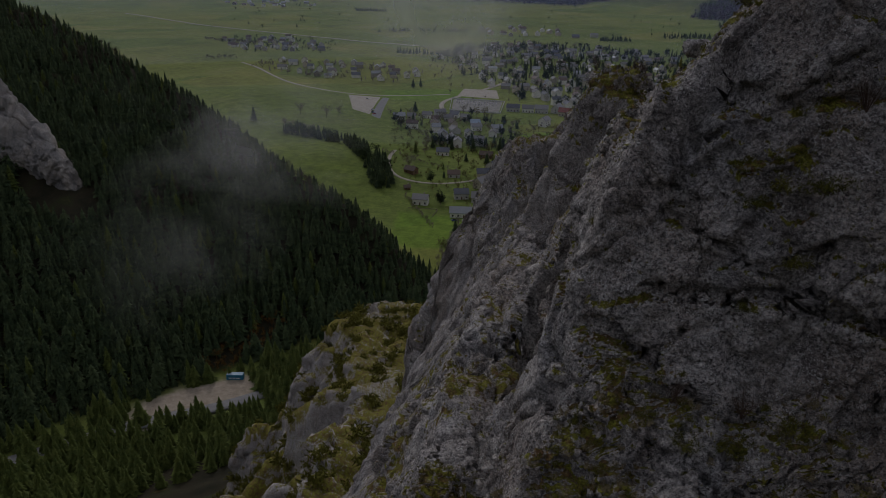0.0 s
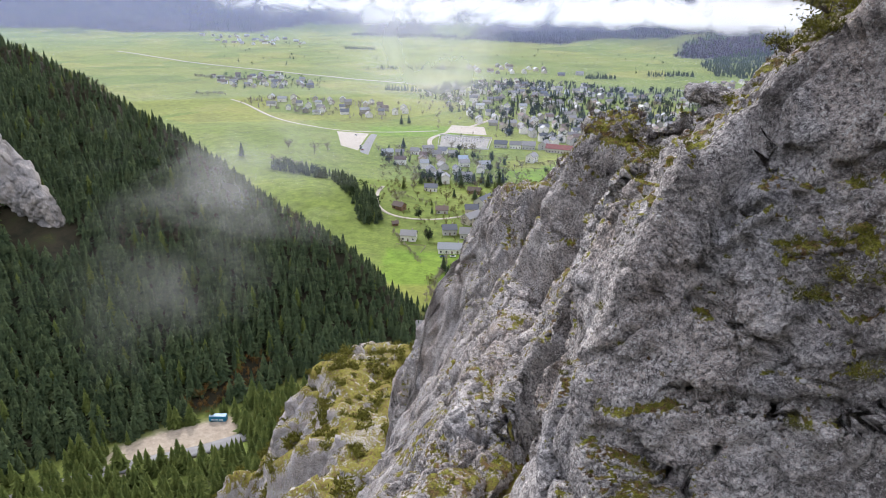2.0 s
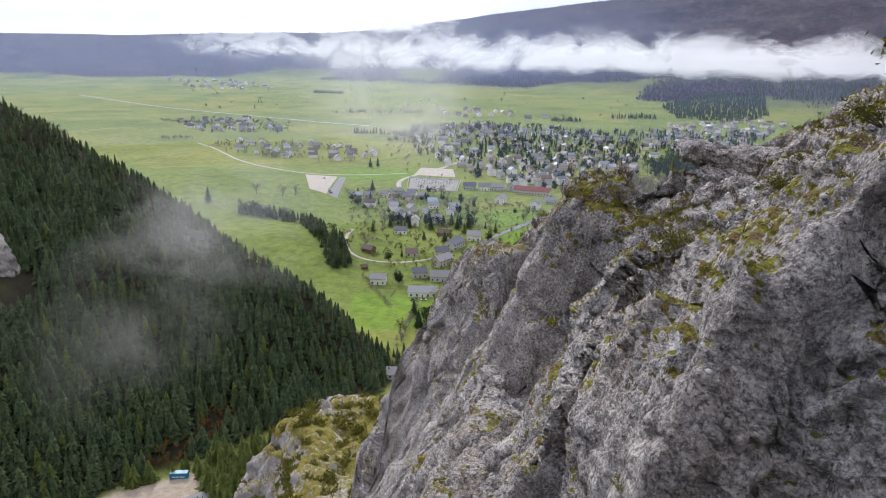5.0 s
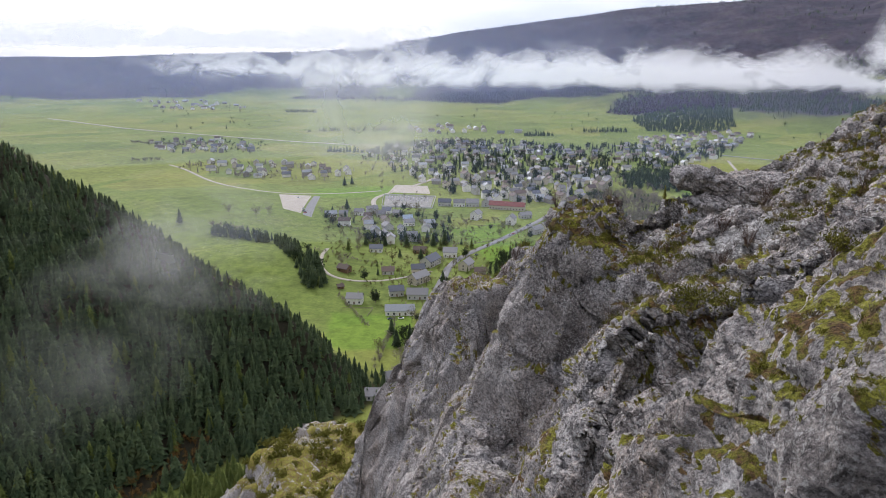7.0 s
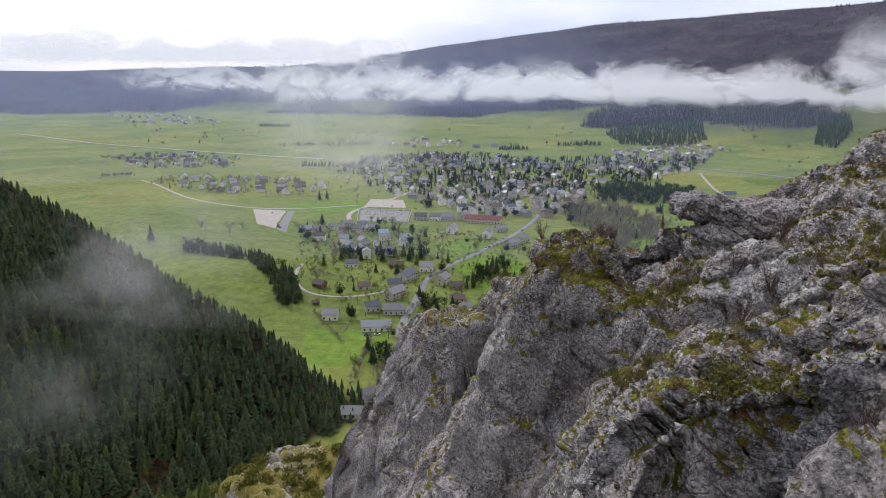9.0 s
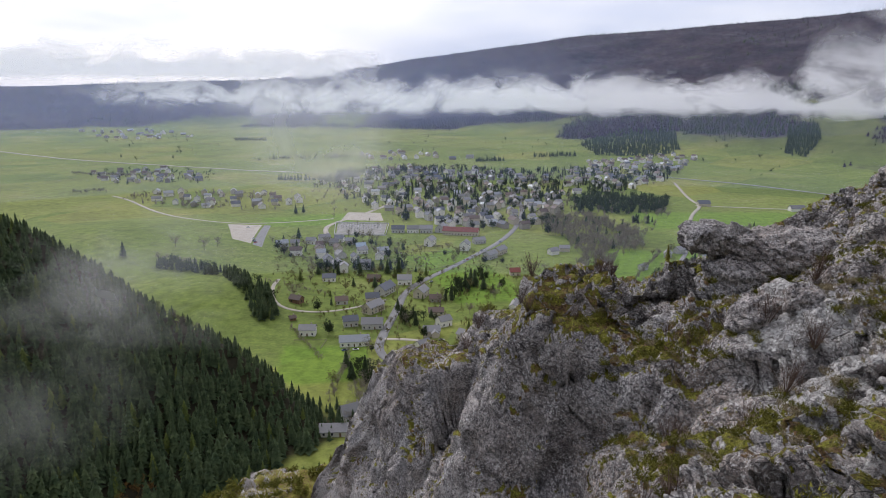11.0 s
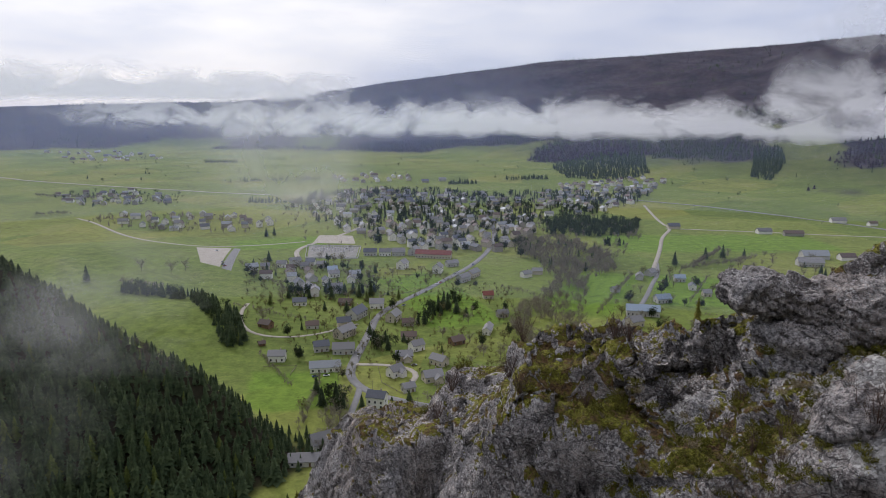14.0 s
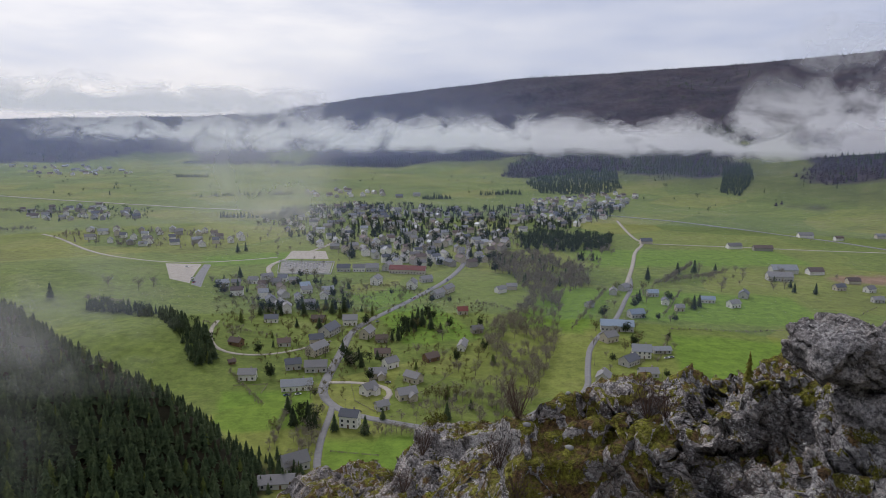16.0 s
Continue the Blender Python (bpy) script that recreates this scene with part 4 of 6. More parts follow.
# along the road and in the hollow: x, y, turn, length, width, wall height, roof, wall
for row in ((-134, 434, 5, 15, 10, 5.5, 0, 0), (-97, 418, 12, 26, 11, 4.5, 3, 0), (-108, 456, 20, 14, 10, 5.5, 1, 2), (-91, 453, 8, 20, 12, 5.0, 0, 2), (-97, 489, 60, 22, 12, 6.5, 0, 1), (-96, 538, 70, 24, 14, 6.5, 1, 2)):
    house(*row, detail=3)
for row in ((-102, 512, 15, 14, 11, 6, 1, 1), (-83, 568, 5, 16, 12, 6, 0, 0), (-112, 574, 0, 15, 9, 4, 2, 4), (-64, 532, 75, 18, 12, 6.5, 0, 1), (-51, 520, 10, 12, 9, 4, 2, 3), (-47, 487, 5, 15, 9, 3.5, 2, 1)):
    house(*row, detail=3)
for row in ((-39, 462, 40, 13, 10, 5.5, 0, 0), (-21, 434, -35, 15, 10, 5, 0, 1), (-38, 387, 30, 10, 8, 4, 0, 2), (-10, 477, 35, 14, 10, 4, 2, 4), (14, 506, 80, 22, 8, 4.5, 0, 0), (16, 607, 10, 12, 10, 4.5, 4, 1)):
    house(*row, detail=3)
house(-49, 412, 50, 13, 10, 5.5, 0, 0, 3, wing=True)
house(-46, 441, 10, 15, 10, 5, 0, 1, 3, wing=True)
house(-24, 405, 25, 16, 11, 5, 0, 1, 3, wing=True)
house(-54, 363, -12, 14, 10, 8.5, 1, 0, 3)
house(-75, 312, 35, 17, 11, 5.5, 0, 2, 3, rise=5.5)
house(-80, 296, 8, 22, 12, 3.5, 0, 2, 3, rise=3.0)
house(10, 346, 20, 11, 9, 5, 0, 0, 2)
for row in ((-153, 460, 30, 6, 5, 2.5, 2, 4), (-161, 497, -20, 13, 9, 4, 2, 4), (-126, 505, 15, 13, 9, 4, 2, 2), (-152, 568, 10, 15, 10, 4.5, 1, 0), (27, 548, 20, 12, 9, 4.5, 0, 3)):
    house(*row, detail=2)
for row in ((-76, 722, 70, 17, 12, 8, 0, 0), (-36, 706, 80, 18, 12, 8, 0, 0), (-45, 782, -8, 56, 14, 6, 4, 1), (-122, 789, 5, 20, 12, 6, 1, 2), (-104, 790, 5, 18, 12, 6, 0, 0), (-88, 792, 5, 20, 14, 6, 0, 2), (-70, 800, 80, 24, 14, 7, 0, 2)):
    house(*row, detail=2)
for row in ((-8, 669, 55, 20, 11, 6, 0, 2), (2, 690, 60, 22, 11, 6, 0, 1), (-22, 738, 30, 18, 10, 5, 0, 2), (-181, 704, 10, 13, 10, 5, 0, 2), (-192, 690, 5, 12, 9, 5, 2, 2), (-206, 704, 0, 13, 10, 5, 0, 0)):
    house(*row, detail=2)
for row in ((-148, 691, 20, 13, 11, 5, 5, 2), (-179, 724, -5, 13, 10, 5, 1, 0), (-143, 674, 25, 14, 10, 5, 0, 0), (-220, 690, 12, 12, 9, 4.5, 0, 1), (-232, 682, 30, 16, 10, 4.5, 3, 2), (-165, 715, 0, 12, 9, 5, 0, 1)):
    house(*row, detail=2)
# across the brook
for row in ((134, 416, 78, 12, 10, 5.5, 0, 0), (159, 412, 80, 12, 10, 5.5, 1, 0), (143, 449, 5, 17, 10, 4, 0, 2), (150, 491, -10, 18, 14, 6.5, 3, 0), (109, 437, 70, 16, 12, 5.5, 0, 2), (136, 473, 40, 18, 12, 5, 1, 2)):
    house(*row, detail=3, group="houses across the brook")
for row in ((148, 560, -8, 36, 14, 6, 5, 2), (134, 528, 30, 16, 12, 6, 0, 1), (176, 602, 15, 18, 12, 5, 5, 2), (215, 683, 0, 14, 10, 5, 5, 2), (218, 650, 80, 12, 9, 5, 1, 0), (224, 626, 0, 10, 9, 4.5, 0, 1), (168, 500, 5, 18, 8, 3.5, 3, 2)):
    house(*row, detail=2, group="houses across the brook")
for row in ((263, 659, -5, 18, 9, 4.5, 5, 0), (282, 641, 20, 15, 10, 5.5, 0, 0), (309, 681, 60, 16, 12, 5.5, 1, 2), (386, 766, -5, 36, 16, 6, 0, 2), (429, 719, 10, 15, 10, 5, 1, 1), (457, 711, 20, 14, 10, 5, 0, 0), (438, 666, 0, 14, 9, 4.5, 0, 2)):
    house(*row, detail=2, group="houses across the brook")
for row in ((463, 752, 0, 18, 11, 4.5, 2, 1), (140, 636, 30, 10, 8, 4, 0, 2), (192, 708, 40, 14, 11, 5, 0, 2), (176, 690, 75, 14, 10, 5, 0, 2), (71, 706, 0, 14, 9, 5, 0, 1), (58, 692, 35, 14, 10, 5, 0, 0), (302, 1011, 0, 22, 14, 5, 1, 1), (420, 975, 5, 26, 14, 5, 0, 0), (455, 960, -5, 34, 12, 5, 2, 3)):
    house(*row, detail=1, group="houses across the brook")
for row in ((583, 1090, 0, 30, 14, 5, 0, 0), (620, 1060, 10, 18, 10, 5, 2, 0), (700, 1080, 0, 24, 12, 5, 0, 1), (410, 806, 0, 40, 18, 6, 3, 2), (445, 800, 5, 24, 14, 5, 2, 0)):
    house(*row, detail=0, group="houses across the brook")


def inside(x, y, poly):
    ok, j = False, len(poly) - 1
    for i in range(len(poly)):
        (xi, yi), (xj, yj) = poly[i], poly[j]
        if (yi > y) != (yj > y) and x < (xj - xi) * (y - yi) / (yj - yi) + xi:
            ok = not ok
        j = i
    return ok


HRNG = random.Random(12)
TAKEN = [(o.matrix_basis.translation.x, o.matrix_basis.translation.y) for o in scene.objects if o.get("category") == "house"]


def quarter(poly, count, gap, detail, group, tall=(4.5, 8.0), big=1.0, grain=20):
    """Houses strewn over a quarter, turned roughly one way. detail 0: a far quarter, as one mesh."""
    xs, ys = [p[0] for p in poly], [p[1] for p in poly]
    made = tries = 0
    far = bmesh.new()
    while made < count and tries < count * 60:
        tries += 1
        x, y = HRNG.uniform(min(xs), max(xs)), HRNG.uniform(min(ys), max(ys))
        if not inside(x, y, poly) or any((x - a) ** 2 + (y - b) ** 2 < gap * gap for a, b in TAKEN):
            continue
        TAKEN.append((x, y))
        L, W, h = HRNG.uniform(11, 19) * big, HRNG.uniform(9, 12.5) * big, HRNG.uniform(*tall)
        if not detail:
            L, W, h = 0.8 * L, 0.8 * W, 0.8 * h
        turn = grain + HRNG.choice((0, 90)) + HRNG.uniform(-14, 14)
        roof, wall = HRNG.choice((0, 0, 0, 1, 1, 2, 2, 3)), HRNG.choice((0, 0, 0, 1, 1, 2, 3))
        made += 1
        if detail:
            house(x, y, turn, L, W, h, roof, wall, detail, group=group)
            continue
        m = pose(x, y, ground_z(x, y), 0, 0, turn)
        for me, slot in ((gable_body(L, W, h, W * 0.36, WALLS[0]), wall), (roof_mesh(L, W, h, W * 0.36, ROOFS[0]), 5 + roof)):
            me.transform(m)
            first = len(far.faces)
            far.from_mesh(me)
            far.faces.ensure_lookup_table()
            for f in far.faces[first:]:
                f.material_index = slot
            bpy.data.meshes.remove(me)
    if not detail:
        me = bpy.data.meshes.new("far_houses")
        far.to_mesh(me)
        for mat in WALLS + ROOFS:
            me.materials.append(mat)
        tagged(new("far_houses", me), "distant white and grey houses with slate roofs", "houses", kind="stuff")
    far.free()


quarter([(-60, 812), (30, 790), (75, 892), (95, 1010), (-30, 1080), (-130, 1000), (-120, 900)], 66, 15.5, 1, "houses of the village centre", (6, 10))
quarter([(-120, 870), (-60, 1000), (115, 1060), (135, 1200), (60, 1390), (-190, 1500), (-336, 1387), (-320, 1150), (-190, 950)], 128, 19.5, 1, "houses of the village")
quarter([(110, 1060), (300, 1271), (380, 1459), (444, 1700), (200, 1560), (130, 1390)], 60, 22, 0, "houses of the upper village")
quarter([(-205, 640), (-130, 590), (-110, 640), (-120, 700), (-190, 720), (-240, 700)], 13, 15, 1, "houses of the village")
quarter([(-472, 945), (-318, 945), (-300, 1020), (-366, 1081), (-600, 1081), (-570, 1020)], 30, 20, 0, "houses of the western hamlet")
quarter([(-860, 1330), (-700, 1180), (-560, 1210), (-600, 1330), (-740, 1420)], 34, 22, 0, "houses of the far hamlet")
quarter([(-441, 1709), (-291, 1869), (-64, 1740), (-90, 1660), (-256, 1639)], 20, 30, 0, "houses of the northern hamlet", big=1.2)
quarter([(-1700, 2620), (-1407, 2764), (-1100, 2400), (-1171, 2294), (-1400, 2330)], 34, 34, 0, "houses of the distant hamlet", big=1.3)
quarter([(200, 1620), (430, 1770), (480, 1700), (370, 1470), (210, 1420)], 34, 24, 0, "houses of the upper village", big=1.0)

# ---------------------------------------------------------------- trees of the valley
def prototype(name, label, category, pieces, group=""):
    ob = tagged(new(name), label, category, group)
    for n, (v, f), mat in pieces:
        part(n, mesh_from(n, v, f, [mat]), ob)
    return ob


DARK_PINE = foliage("pine_needles", (0.014, 0.024, 0.013), (0.030, 0.046, 0.022), (0.060, 0.080, 0.030))
TRUNK_T = trunk_mesh(0.55, 0.018)
PROTO = {
    "spruce": prototype("spruce_tree", "dark green spruce tree in the village", "tree", [("trunk", TRUNK_T, BARK), ("crown", spruce_mesh(14, 8, 21, 0.27), SPRUCE)], "garden trees"),
    "pine": prototype("pine_tree", "dark green pine with a broad rounded crown", "tree", [("trunk", bare_tree(35, 11, 8, 10)[0], BARK), ("crown", bare_tree(35, 11, 8, 900, 0.30)[1], DARK_PINE)], "garden trees"),
    "young": prototype("young_spruce", "bright green young spruce on a lawn", "tree", [("trunk", TRUNK_T, BARK), ("crown", spruce_mesh(11, 7, 22, 0.26), LIGHT_SPRUCE)], "garden trees"),
    "bare": prototype("bare_tree", "leafless grey-brown garden tree", "tree", [("trunk", bare_tree(31, 9, 6, 520, 0.36, 0.02)[0], BARK), ("crown", bare_tree(31, 9, 6, 520, 0.36, 0.02)[1], BARE)], "garden trees"),
    "bud": prototype("budding_tree", "yellow-green budding garden tree", "tree", [("trunk", bare_tree(32, 8, 10, 240)[0], BARK), ("crown", bare_tree(32, 8, 10, 240)[1], BUDDING)], "garden trees"),
}
USED = set()
TRNG = random.Random(31)


def tree(kind, x, y, height, wide=1.0):
    m = pose(x, y, ground_z(x, y), 0, 0, TRNG.uniform(0, 360)) @ Matrix.Diagonal((height * wide, height * wide, height, 1))
    if kind not in USED:
        USED.add(kind)
        PROTO[kind].matrix_basis = m
        return PROTO[kind]
    ob = PROTO[kind]
    made = {}
    for o in (ob, *ob.children_recursive):
        made[o] = o.copy()
        scene.collection.objects.link(made[o])
        made[o].parent = made.get(o.parent)
    made[ob].matrix_basis = m
    return made[ob]


def clear(x, y, gap):
    return all((x - a) ** 2 + (y - b) ** 2 > gap * gap for a, b in TAKEN)


def garden(poly, count, kinds, lo, hi, gap=8.5):
    xs, ys = [p[0] for p in poly], [p[1] for p in poly]
    made = tries = 0
    while made < count and tries < count * 40:
        tries += 1
        x, y = TRNG.uniform(min(xs), max(xs)), TRNG.uniform(min(ys), max(ys))
        if inside(x, y, poly) and clear(x, y, gap):
            tree(TRNG.choice(kinds), x, y, TRNG.uniform(lo, hi), TRNG.uniform(0.85, 1.2))
            made += 1


# singled-out trees: kind, x, y, height
for k, x, y, h in (("spruce", -120, 443, 9), ("spruce", -62, 356, 11), ("spruce", -44, 352, 12), ("spruce", -36, 372, 8), ("spruce", -94, 380, 12), ("spruce", -104, 600, 14), ("spruce", -94, 606, 15), ("spruce", -112, 612, 13),
                   ("spruce", -128, 590, 14), ("spruce", -134, 610, 15), ("spruce", -28, 560, 15), ("spruce", -20, 566, 17), ("spruce", -12, 556, 14), ("spruce", -24, 574, 15), ("spruce", 34, 345, 11), ("spruce", 2, 372, 12),
                   ("bare", -85, 402, 11), ("bare", -72, 340, 9), ("bud", -96, 352, 9), ("bud", -10, 400, 10), ("bud", 8, 404, 9), ("spruce", -366, 604, 16), ("bare", -330, 640, 13), ("bare", -292, 655, 12), ("bare", -300, 640, 14),
                   ("bare", -405, 560, 14), ("spruce", -445, 575, 18), ("spruce", -284, 905, 14), ("spruce", -276, 915, 13), ("spruce", 195, 660, 13), ("spruce", 240, 632, 15), ("spruce", 248, 640, 14), ("spruce", 232, 760, 17), ("spruce", 300, 800, 18), ("spruce", 278, 795, 16)):
    tree(k, x, y, h)
garden([(-180, 440), (-90, 400), (20, 380), (50, 520), (20, 640), (-40, 700), (-130, 690), (-190, 560)], 90, ["pine", "pine", "bare", "bud", "bare", "young", "spruce", "bare", "bud"], 5, 11)
garden([(-240, 640), (-130, 590), (-90, 700), (-160, 760), (-250, 720)], 44, ["pine", "bare", "bud", "spruce", "pine"], 6, 13)
garden([(-60, 812), (60, 790), (115, 950), (110, 1060), (-130, 1000), (-120, 900)], 60, ["spruce", "pine", "bare", "pine"], 7, 14, 7)
garden([(100, 430), (160, 430), (200, 560), (240, 640), (220, 720), (160, 700), (120, 560)], 44, ["pine", "bare", "bare", "bud"], 5, 11)
garden([(260, 700), (420, 690), (470, 760), (300, 840)], 24, ["spruce", "bare", "bare"], 6, 14)
garden([(-200, 950), (-60, 1000), (115, 1060), (135, 1200), (60, 1390), (-190, 1500), (-336, 1387), (-320, 1150)], 70, ["pine", "spruce", "pine", "bare"], 8, 15, 9)


def wood(name, label, poly, count, templates, mat, lo, hi, gap, seed, avoid=0, patchy=0):
    r = np.random.default_rng(seed)
    xs, ys = [p[0] for p in poly], [p[1] for p in poly]
    keep = lambda x, y: np.array([float(inside(a, b, poly) and (not avoid or clear(a, b, avoid))) for a, b in zip(x, y)])
    x, y = on_ground(count, min(xs), max(xs), min(ys), max(ys), keep, r, gap)
    if patchy:
        stay = fbm(xyz(x, y) * 0.03, 3, seed) + 0.25 * r.normal(0, 1, len(x)) > patchy - 1
        x, y = x[stay], y[stay]
    return forest(name, label, (x, y, land(x, y)), templates, mat, r, lo, hi)


BARE_J = [joined(*t) for t in BARE_T]
PINE_J = [joined(*bare_tree(s, 8, 5, 320, 0.33)) for s in (43, 44)]
BUD_J = [joined(*bare_tree(s, 6, 4, 170)) for s in (41, 42)]
wood("copse", "thin line of dark spruces between two meadows", [(-321, 594), (-254, 574), (-254, 561), (-321, 580)], 70, HILL_T + PINE_J[:1], SPRUCE, 8, 13, 3.4, 5)
wood("copse", "dark spruce copse between two meadows", [(-254, 584), (-226, 556), (-192, 515), (-168, 472), (-166, 450), (-180, 455), (-210, 505), (-244, 553)], 240, HILL_T + PINE_J[:1], SPRUCE, 8, 14, 3.6, 35)
wood("brook_wood", "leafless brown trees along the brook", [(20, 400), (45, 376), (64, 417), (72, 454), (90, 520), (104, 586), (118, 671), (158, 723), (168, 816), (136, 892), (94, 935), (61, 892), (59, 790), (78, 770), (78, 709), (92, 690), (76, 640), (60, 600), (36, 568), (33, 520), (36, 466), (42, 425)], 1000, BARE_J, BARE, 7, 13, 4.2, 6, patchy=0.40)
wood("road_wood", "bare trees above the curving road", [(-40, 375), (20, 362), (50, 400), (40, 470), (10, 470), (-10, 410)], 110, BARE_J + BUD_J, BARE, 5, 10, 4.5, 26, 7.0, patchy=0.9)
wood("far_brook_wood", "bare trees along the upper brook", [(110, 800), (170, 780), (230, 900), (250, 1010), (150, 1010)], 160, BARE_J, BARE, 6, 12, 6.0, 27, 7.0, patchy=1.0)
wood("brook_spruces", "dark spruces rising from the brook wood", [(66, 790), (90, 730), (150, 730), (168, 816), (136, 892), (70, 890)], 46, SPRUCE_T, SPRUCE, 8, 14, 5.5, 7)
wood("park_wood", "dark spruce wood beside the village", [(115, 930), (230, 950), (262, 1050), (145, 1100), (105, 1010)], 260, PINE_J + SPRUCE_T[:2], SPRUCE, 11, 17, 6.5, 8)
wood("roadside_scrub", "bare brown scrub below the road", [(-50, 350), (-20, 345), (60, 320), (70, 352), (30, 345), (-20, 356), (-48, 366)], 70, BARE_J, BARE, 5, 9, 4.0, 9)
wood("lane_scrub", "bare scrub along the sunken lane", [(-75, 300), (-66, 300), (-70, 350), (-72, 385), (-84, 380), (-82, 340)], 40, BARE_J, BARE, 5, 9, 3.5, 10)
wood("garden_scrub", "budding shrubs and bare hedges between the gardens", [(-190, 520), (-90, 400), (30, 400), (40, 640), (-60, 720), (-240, 730), (-230, 660)], 760, BUD_J + BARE_J, BUDDING, 2.5, 7.0, 5.0, 11, 7.0)
wood("village_trees", "dark trees massed between the village houses", [(-120, 870), (115, 1030), (300, 1271), (400, 1500), (200, 1500), (60, 1420), (-190, 1520), (-336, 1387), (-330, 1150)], 1150, PINE_J[:1] + HILL_T[1:3], DARK_PINE, 9, 16, 7.5, 12, 6.0, patchy=0.62)
wood("village_bare_trees", "leafless trees between the village houses", [(-190, 800), (115, 960), (300, 1271), (400, 1500), (60, 1420), (-190, 1520), (-336, 1387), (-330, 1100)], 420, BARE_J, BARE, 6, 11, 10.0, 13, 7.5)
wood("western_hamlet_trees", "bare and dark trees round the western hamlet", [(-620, 1081), (-590, 1000), (-472, 930), (-318, 930), (-300, 1040), (-366, 1095)], 120, BARE_J + SPRUCE_T[:1], BARE, 6, 12, 9.0, 14, 10.0)
wood("far_hamlet_trees", "trees round the far hamlet", [(-880, 1330), (-700, 1170), (-540, 1200), (-580, 1340), (-740, 1430)], 90, BARE_J + SPRUCE_T[:1], SPRUCE, 6, 12, 10.0, 15, 10.0)
wood("field_trees", "scattered trees and hedges in the far meadows", [(-1500, 2300), (-900, 1500), (-300, 1500), (200, 1700), (600, 1200), (900, 1500), (600, 2200), (0, 2300), (-900, 2700)], 110, BARE_J + SPRUCE_T[:1], SPRUCE, 7, 14, 12.0, 16, 20.0)
for k, poly in enumerate(([(-610, 1620), (-540, 1690), (-380, 1760), (-390, 1720), (-520, 1640)], [(-420, 1240), (-300, 1250), (-300, 1265), (-420, 1262)], [(-60, 1620), (10, 1640), (10, 1665), (-60, 1650)], [(80, 1740), (200, 1760), (190, 1810), (90, 1800)], [(-900, 2250), (-800, 2270), (-800, 2310), (-900, 2300)])):
    wood("field_copse", "dark line of trees in the far meadows", poly, 60, SPRUCE_T[:1], SPRUCE, 9, 15, 8.0, 20 + k)


for k, (x, y, rad, n) in enumerate(((-158, 596, 13, 14), (-127, 614, 13, 13), (-99, 621, 10, 10), (-31, 556, 11, 14), (-64, 470, 10, 12), (-80, 365, 9, 14), (66, 865, 14, 12), (-18, 905, 12, 8), (25, 1005, 14, 12), (187, 878, 14, 10), (-40, 528, 7, 6), (-14, 594, 9, 7), (-130, 880, 12, 9), (-60, 860, 12, 9))):
    wood("tree_clump", "clump of dark pines beside the village houses", [(x + rad * math.cos(a), y + 1.2 * rad * math.sin(a)) for a in (0, 1.05, 2.1, 3.14, 4.2, 5.25)], n, PINE_J + SPRUCE_T[1:2], DARK_PINE, 8, 14, 3.6, 140 + k)
wood("slope_wood", "dark spruce wood on the lower slope above the village", [(235, 2044), (394, 2286), (520, 2106), (468, 1824), (380, 1720), (248, 1790)], 950, HILL_T, SPRUCE, 10, 17, 6.5, 61)
wood("slope_wood", "tongue of dark wood running down the pasture", [(659, 1640), (791, 1960), (850, 1930), (793, 1757), (690, 1600)], 330, HILL_T, SPRUCE, 10, 17, 6.5, 62)


def hedge(name, a, b, n, h, seed):
    r = np.random.default_rng(seed)
    t = np.linspace(0, 1, n) + r.normal(0, 0.3 / n, n)
    x, y = a[0] + (b[0] - a[0]) * t + r.normal(0, 0.6, n), a[1] + (b[1] - a[1]) * t + r.normal(0, 0.6, n)
    forest(name, "low brown field hedge", (x, y, land(x, y)), BARE_J, BARE, r, h * 0.8, h * 1.4)


hedge("hedge", (196, 562), (258, 556), 46, 2.2, 1)
hedge("hedge", (258, 556), (330, 566), 46, 2.2, 2)
hedge("hedge", (160, 480), (196, 562), 30, 3.0, 3)
hedge("hedge", (250, 750), (310, 840), 50, 7.0, 4)
hedge("hedge", (150, 425), (265, 440), 30, 1.6, 5)
hedge("hedge", (310, 1345), (650, 962), 60, 3.0, 6)
for k, (a, b, n, h) in enumerate((((-875, 1313), (-734, 1280), 46, 8.0), ((-722, 1077), (-675, 1092), 16, 8.0), ((-330, 600), (-290, 596), 14, 7.0), ((-250, 700), (-150, 580), 34, 5.0), ((-210, 545), (-130, 520), 26, 4.0), ((-150, 445), (-112, 388), 24, 4.0), ((-70, 650), (-140, 700), 26, 4.0), ((30, 640), (80, 600), 20, 5.0), ((200, 600), (250, 700), 30, 4.0), ((230, 730), (330, 790), 44, 7.0), ((110, 560), (170, 700), 40, 6.0), ((-96, 400), (-92, 330), 22, 6.0), ((330, 560), (420, 640), 30, 3.0))):
    hedge("hedge", a, b, n, h, 40 + k)

# woods on the far slopes
r = np.random.default_rng(77)
fx, fy = on_ground(6500, -2600, 2900, 1300, 4600, far_woods, r, 12.0)
ex, ey = on_ground(9000, -1300, 1700, 1450, 3000, lambda x, y: far_woods(x, y) * (mountain_height(x, y) < 190), r, 9.0)
mx, my = np.concatenate([fx, ex]), np.concatenate([fy, ey])
mz = land(mx, my)
dark = (fbm(xyz(mx, my) * 0.003, 4, 91) + 0.35 * r.normal(0, 1, len(mx)) > 0.12)
forest("far_spruce_woods", "dark spruce woods on the far slopes", (mx[dark], my[dark], mz[dark]), [spruce_mesh(4, 4, s, 0.26) for s in (51, 52)], SPRUCE, r, 9, 16)
